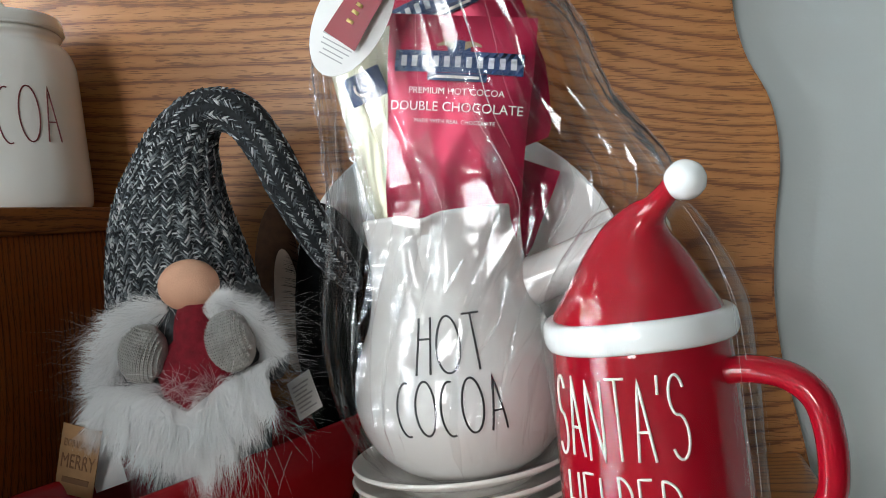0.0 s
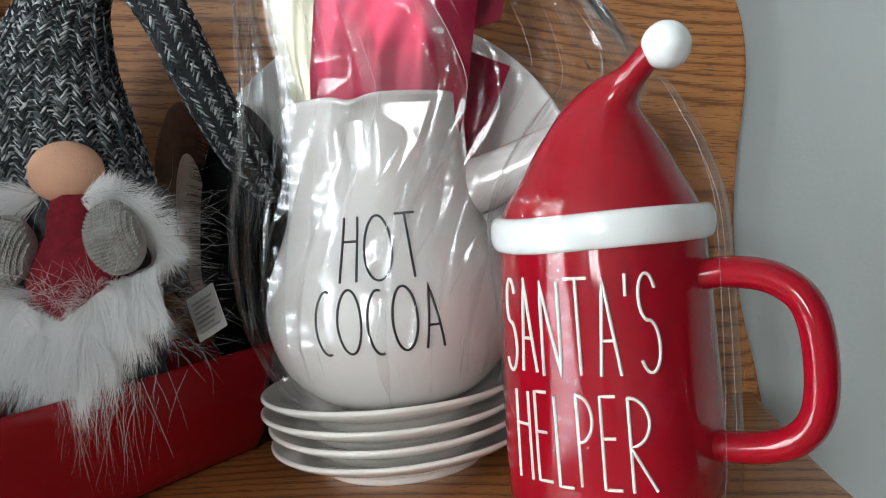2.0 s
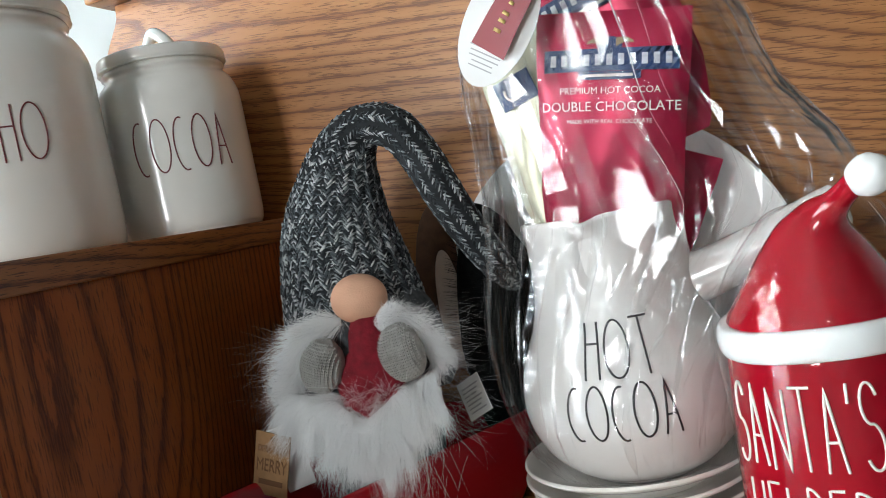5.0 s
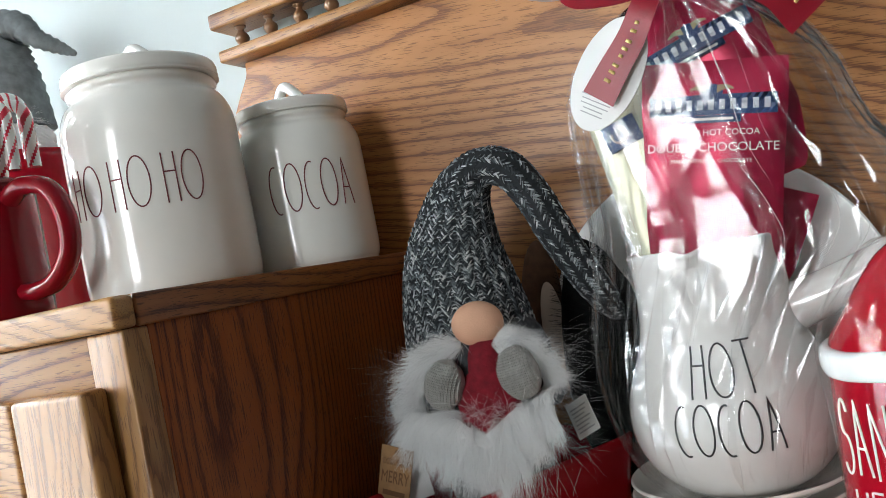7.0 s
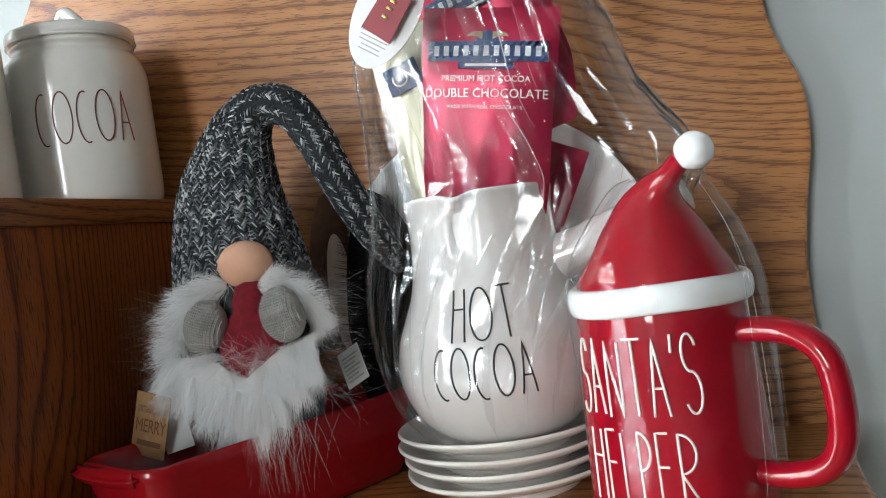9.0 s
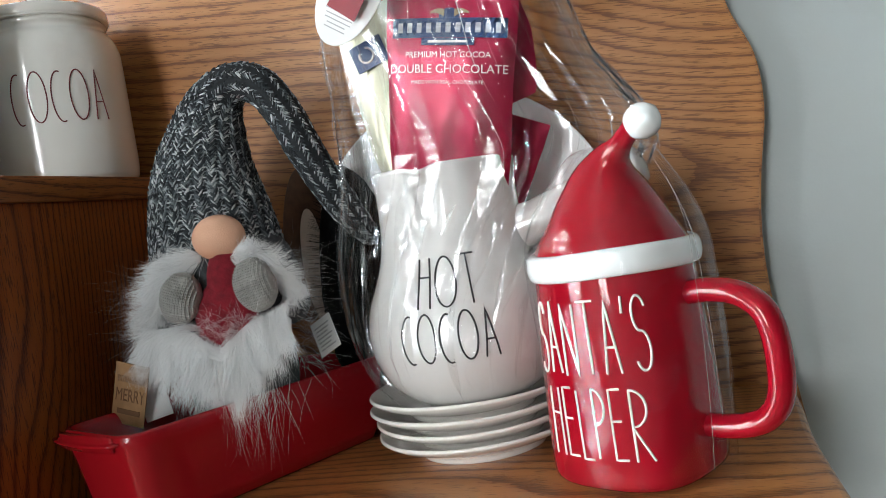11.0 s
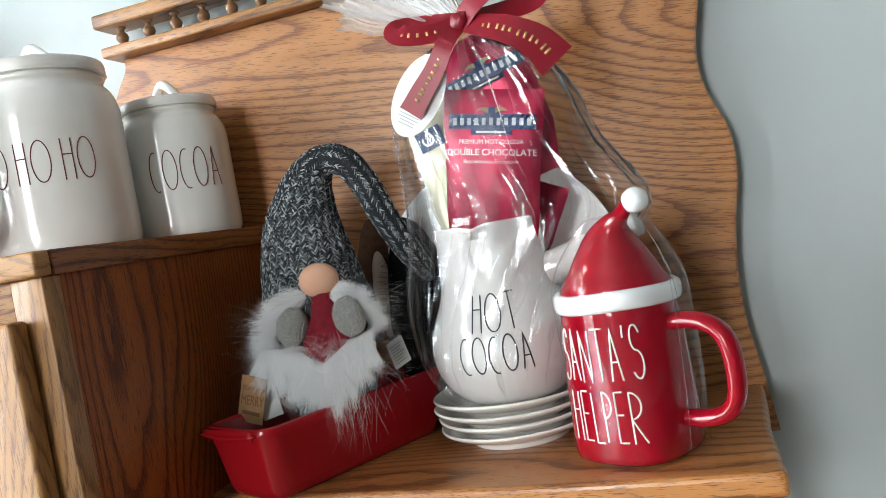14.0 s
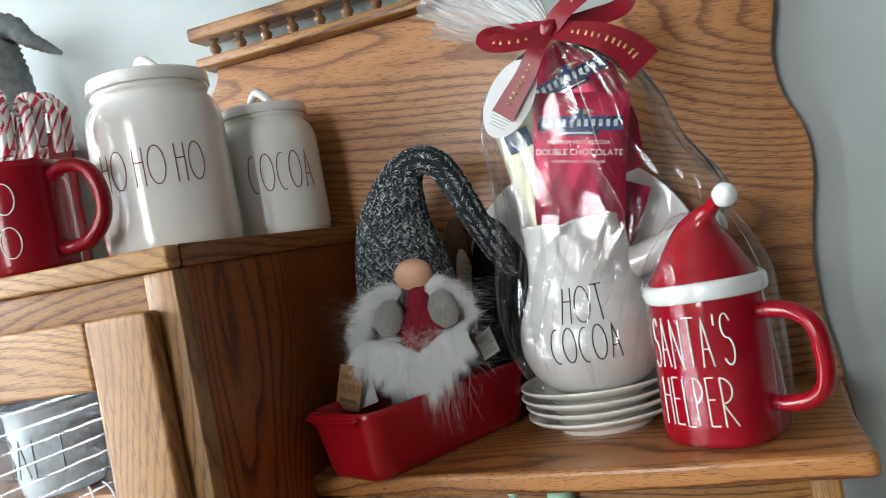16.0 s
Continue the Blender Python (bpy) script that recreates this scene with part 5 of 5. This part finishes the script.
# ---- things on the cabinet top ----
def canister(label, x, y, r, h, word_sets, z0, z1):
    ob = thing("canister", label, "canister", group="lettered canisters")
    prof = smooth_path([(0.0, 0.0), (r * 0.86, 0.0), (r * 0.95, 0.002), (r * 0.985, 0.007), (r, 0.02), (r, h * 0.35), (r, h * 0.66), (r * 0.985, h * 0.76), (r * 0.92, h * 0.83), (r * 0.845, h * 0.865), (r * 0.83, h * 0.885), (r * 0.86, h * 0.905), (r * 0.83, h * 0.925), (r * 0.80, h * 0.93), (r * 0.78, h * 0.90), (r * 0.88, h * 0.7), (r * 0.9, 0.01), (0.0, 0.008)], 3)
    part("body", revolve(prof, (x, y, TOP), 80), CREAM, ob)
    lid = part("lid", revolve(smooth_path([(0.0, h * 0.925), (r * 0.82, h * 0.926), (r * 0.885, h * 0.935), (r * 0.895, h * 0.955), (r * 0.885, h * 0.985), (r * 0.84, h * 1.0), (r * 0.60, h * 1.008), (0.0, h * 1.012)], 3), (x, y, TOP), 72), CREAM, ob, "flat cream lid with a loop knob")
    loop = smooth_path([(x - r * 0.30, y + r * 0.1, TOP + h * 1.0), (x - r * 0.24, y + r * 0.08, TOP + h * 1.0 + 0.012), (x - r * 0.05, y, TOP + h * 1.0 + 0.021), (x + r * 0.16, y - r * 0.06, TOP + h * 1.0 + 0.013), (x + r * 0.34, y - r * 0.1, TOP + h * 1.0)], 6)
    part("knob", tube(loop, 0.0052, 14), CREAM, lid)
    surface = lambda a, z: (x + (r + 0.0001) * math.sin(a), y - (r + 0.0001) * math.cos(a), z)
    for word, a0, a1 in word_sets:
        part("lettering", lettering(word, a0, a1, z0, z1, surface, 0.0006, {"H": 0.8, "O": 1.2, "C": 0.95}, 0.0006), WINE, ob, "thin wine red lettering")
    return ob


canister("cream glazed canister lettered cocoa with a looped lid", -0.3405, -0.048, 0.0595, 0.155, [("COCOA", 1, 79)], 0.3050, 0.3475)
canister("large cream glazed canister lettered ho ho ho", -0.404, -0.168, 0.0720, 0.192, [("HO", -21, 8), ("HO", 12, 40), ("HO", 45, 72)], 0.3225, 0.3620)

# the red mug of candy canes
cup = thing("candy_mug", "deep red stoneware mug holding striped candy canes", "mug")
CX, CY = -0.503, -0.272
part("cup", revolve(smooth_path([(0.0, 0.0), (0.040, 0.0), (0.045, 0.003), (0.0475, 0.012), (0.048, 0.06), (0.0475, 0.104), (0.0465, 0.108), (0.0445, 0.107), (0.044, 0.05), (0.042, 0.01), (0.0, 0.006)], 3), (CX, CY, TOP), 64), DEEP_RED, cup)
hp = smooth_path([(CX + 0.044, CY, TOP + 0.094), (CX + 0.062, CY, TOP + 0.101), (CX + 0.084, CY + 0.004, TOP + 0.095), (CX + 0.095, CY + 0.006, TOP + 0.072), (CX + 0.093, CY + 0.006, TOP + 0.045), (CX + 0.078, CY + 0.003, TOP + 0.026), (CX + 0.060, CY, TOP + 0.021), (CX + 0.044, CY, TOP + 0.022)], 6)
part("handle", tube(hp, 0.0072, 18, flat=1.3), DEEP_RED, cup)
on_cup = lambda a, z: (CX + 0.0482 * math.sin(a), CY - 0.0482 * math.cos(a), z)
part("lettering", lettering("HO", -6, 42, TOP + 0.060, TOP + 0.090, on_cup, 0.0007, {"H": 0.8, "O": 1.2}), PAINT, cup, "white lettering ho")
part("lettering", lettering("HO", -6, 42, TOP + 0.018, TOP + 0.048, on_cup, 0.0007, {"H": 0.8, "O": 1.2}), PAINT, cup, "white lettering ho")
cane_spots = [(0.020, -0.030, 30, 0.118), (0.006, -0.036, 75, 0.114), (-0.010, -0.030, 100, 0.125), (0.030, -0.012, 10, 0.120), (0.034, 0.010, -10, 0.116), (0.016, 0.016, -30, 0.128), (-0.004, 0.004, 50, 0.132), (-0.022, -0.014, 120, 0.122), (0.026, -0.024, 55, 0.112), (0.038, -0.004, 5, 0.112), (0.036, -0.016, 35, 0.108), (0.012, -0.026, 40, 0.130), (-0.016, -0.034, 90, 0.112)]
for dx, dy, turn, h in cane_spots:
    h += 0.038
    a = radians(turn)
    out = Vector((math.cos(a), -math.sin(a), 0))
    base = Vector((CX + dx * 0.6, CY + dy * 0.6, TOP + 0.010))
    tip = Vector((CX + dx, CY + dy, TOP + h))
    pts = [base + (tip - base) * k / 60 for k in range(61)]
    pts += [tip + out * (0.014 * (1 - math.cos(radians(q)))) + Vector((0, 0, 0.014 * math.sin(radians(q)))) for q in range(4, 181, 4)]
    pts += [pts[-1] + Vector((0, 0, -0.0025 * k)) for k in range(1, 16)]
    tagged(part("candy_cane", tube(pts, 0.0050, 24, stripes=lambda j, k: 0 if ((j + k) % 24) in (0, 1, 2, 3, 4, 9, 10, 16, 17) else 1), [CANE_RED, CANE_WHITE], None), "red and white striped candy cane hooked in the mug", "candy cane", "candy canes in the mug")

# a red canister farther back and the small grey gnome sitting on it
can = thing("red_canister", "tall deep red glazed canister near the wall", "canister")
part("body", revolve(smooth_path([(0.0, 0.0), (0.068, 0.0), (0.074, 0.004), (0.075, 0.02), (0.075, 0.17), (0.073, 0.192), (0.068, 0.198), (0.0, 0.198)], 3), (-0.742, -0.030, TOP), 56), DEEP_RED, can)
e = Build()
ball((-0.748, -0.032, 0.472), (0.050, 0.042, 0.040), e, 1, lump=0.3)
for _ in range(700):
    d = Vector((random.gauss(0, 1), -abs(random.gauss(0, 1)), random.gauss(0, 0.8))).normalized()
    strand(e, Vector((-0.748, -0.032, 0.472)) + Vector((d.x * 0.048, d.y * 0.040, d.z * 0.038)), d + Vector((0, 0, -0.6)), 0.03, 0.0004, 1)
sp = smooth_path([(-0.746, -0.032, 0.490, 0.050), (-0.744, -0.032, 0.535, 0.044), (-0.742, -0.032, 0.575, 0.036), (-0.730, -0.030, 0.604, 0.026), (-0.708, -0.026, 0.606, 0.017), (-0.694, -0.020, 0.590, 0.012), (-0.680, 0.000, 0.577, 0.008), (-0.664, 0.008, 0.566, 0.003)], 6)
tube(sp, [float(q[3]) * (1 + 0.10 * math.sin(3.1 * i)) for i, q in enumerate(sp)], 20, e, 0)
ball((-0.722, -0.078, 0.480), (0.016, 0.014, 0.014), e, 2)
tagged(new("gnome_doll", e.mesh("gnome_doll", [GREY_FELT, FUR, SKIN])), "small gnome doll with a crumpled grey felt hat", "doll")

# ---- things inside and below ----
salt = thing("salt_canister", "white glazed canister lettered salt behind the glass", "canister")
SX, SY, SZ = -0.520, -0.265, 0.0365
part("body", revolve(smooth_path([(0.0, 0.0), (0.034, 0.0), (0.040, 0.004), (0.044, 0.03), (0.0455, 0.07), (0.047, 0.088), (0.045, 0.090), (0.0, 0.086)], 3), (SX, SY, SZ), 56), SALT_GLAZE_DIMMED, salt)
part("lettering", lettering("SALT", -40, 62, SZ + 0.022, SZ + 0.060, lambda a, z: (SX + 0.0455 * math.sin(a), SY - 0.0455 * math.cos(a), z), 0.0007, {"S": 0.9}), INK, salt, "thin black lettering salt")
for x, r in ((-0.0665, 0.005), (-0.0225, 0.013)):
    leafy = tagged(part("ornament", ball((x, -0.2055, -0.0205 - r), (r * 1.0, min(r, 0.011), r), seg=20, rings=12), GREEN, None), "pale green glazed ornament hanging below the shelf", "ornament")
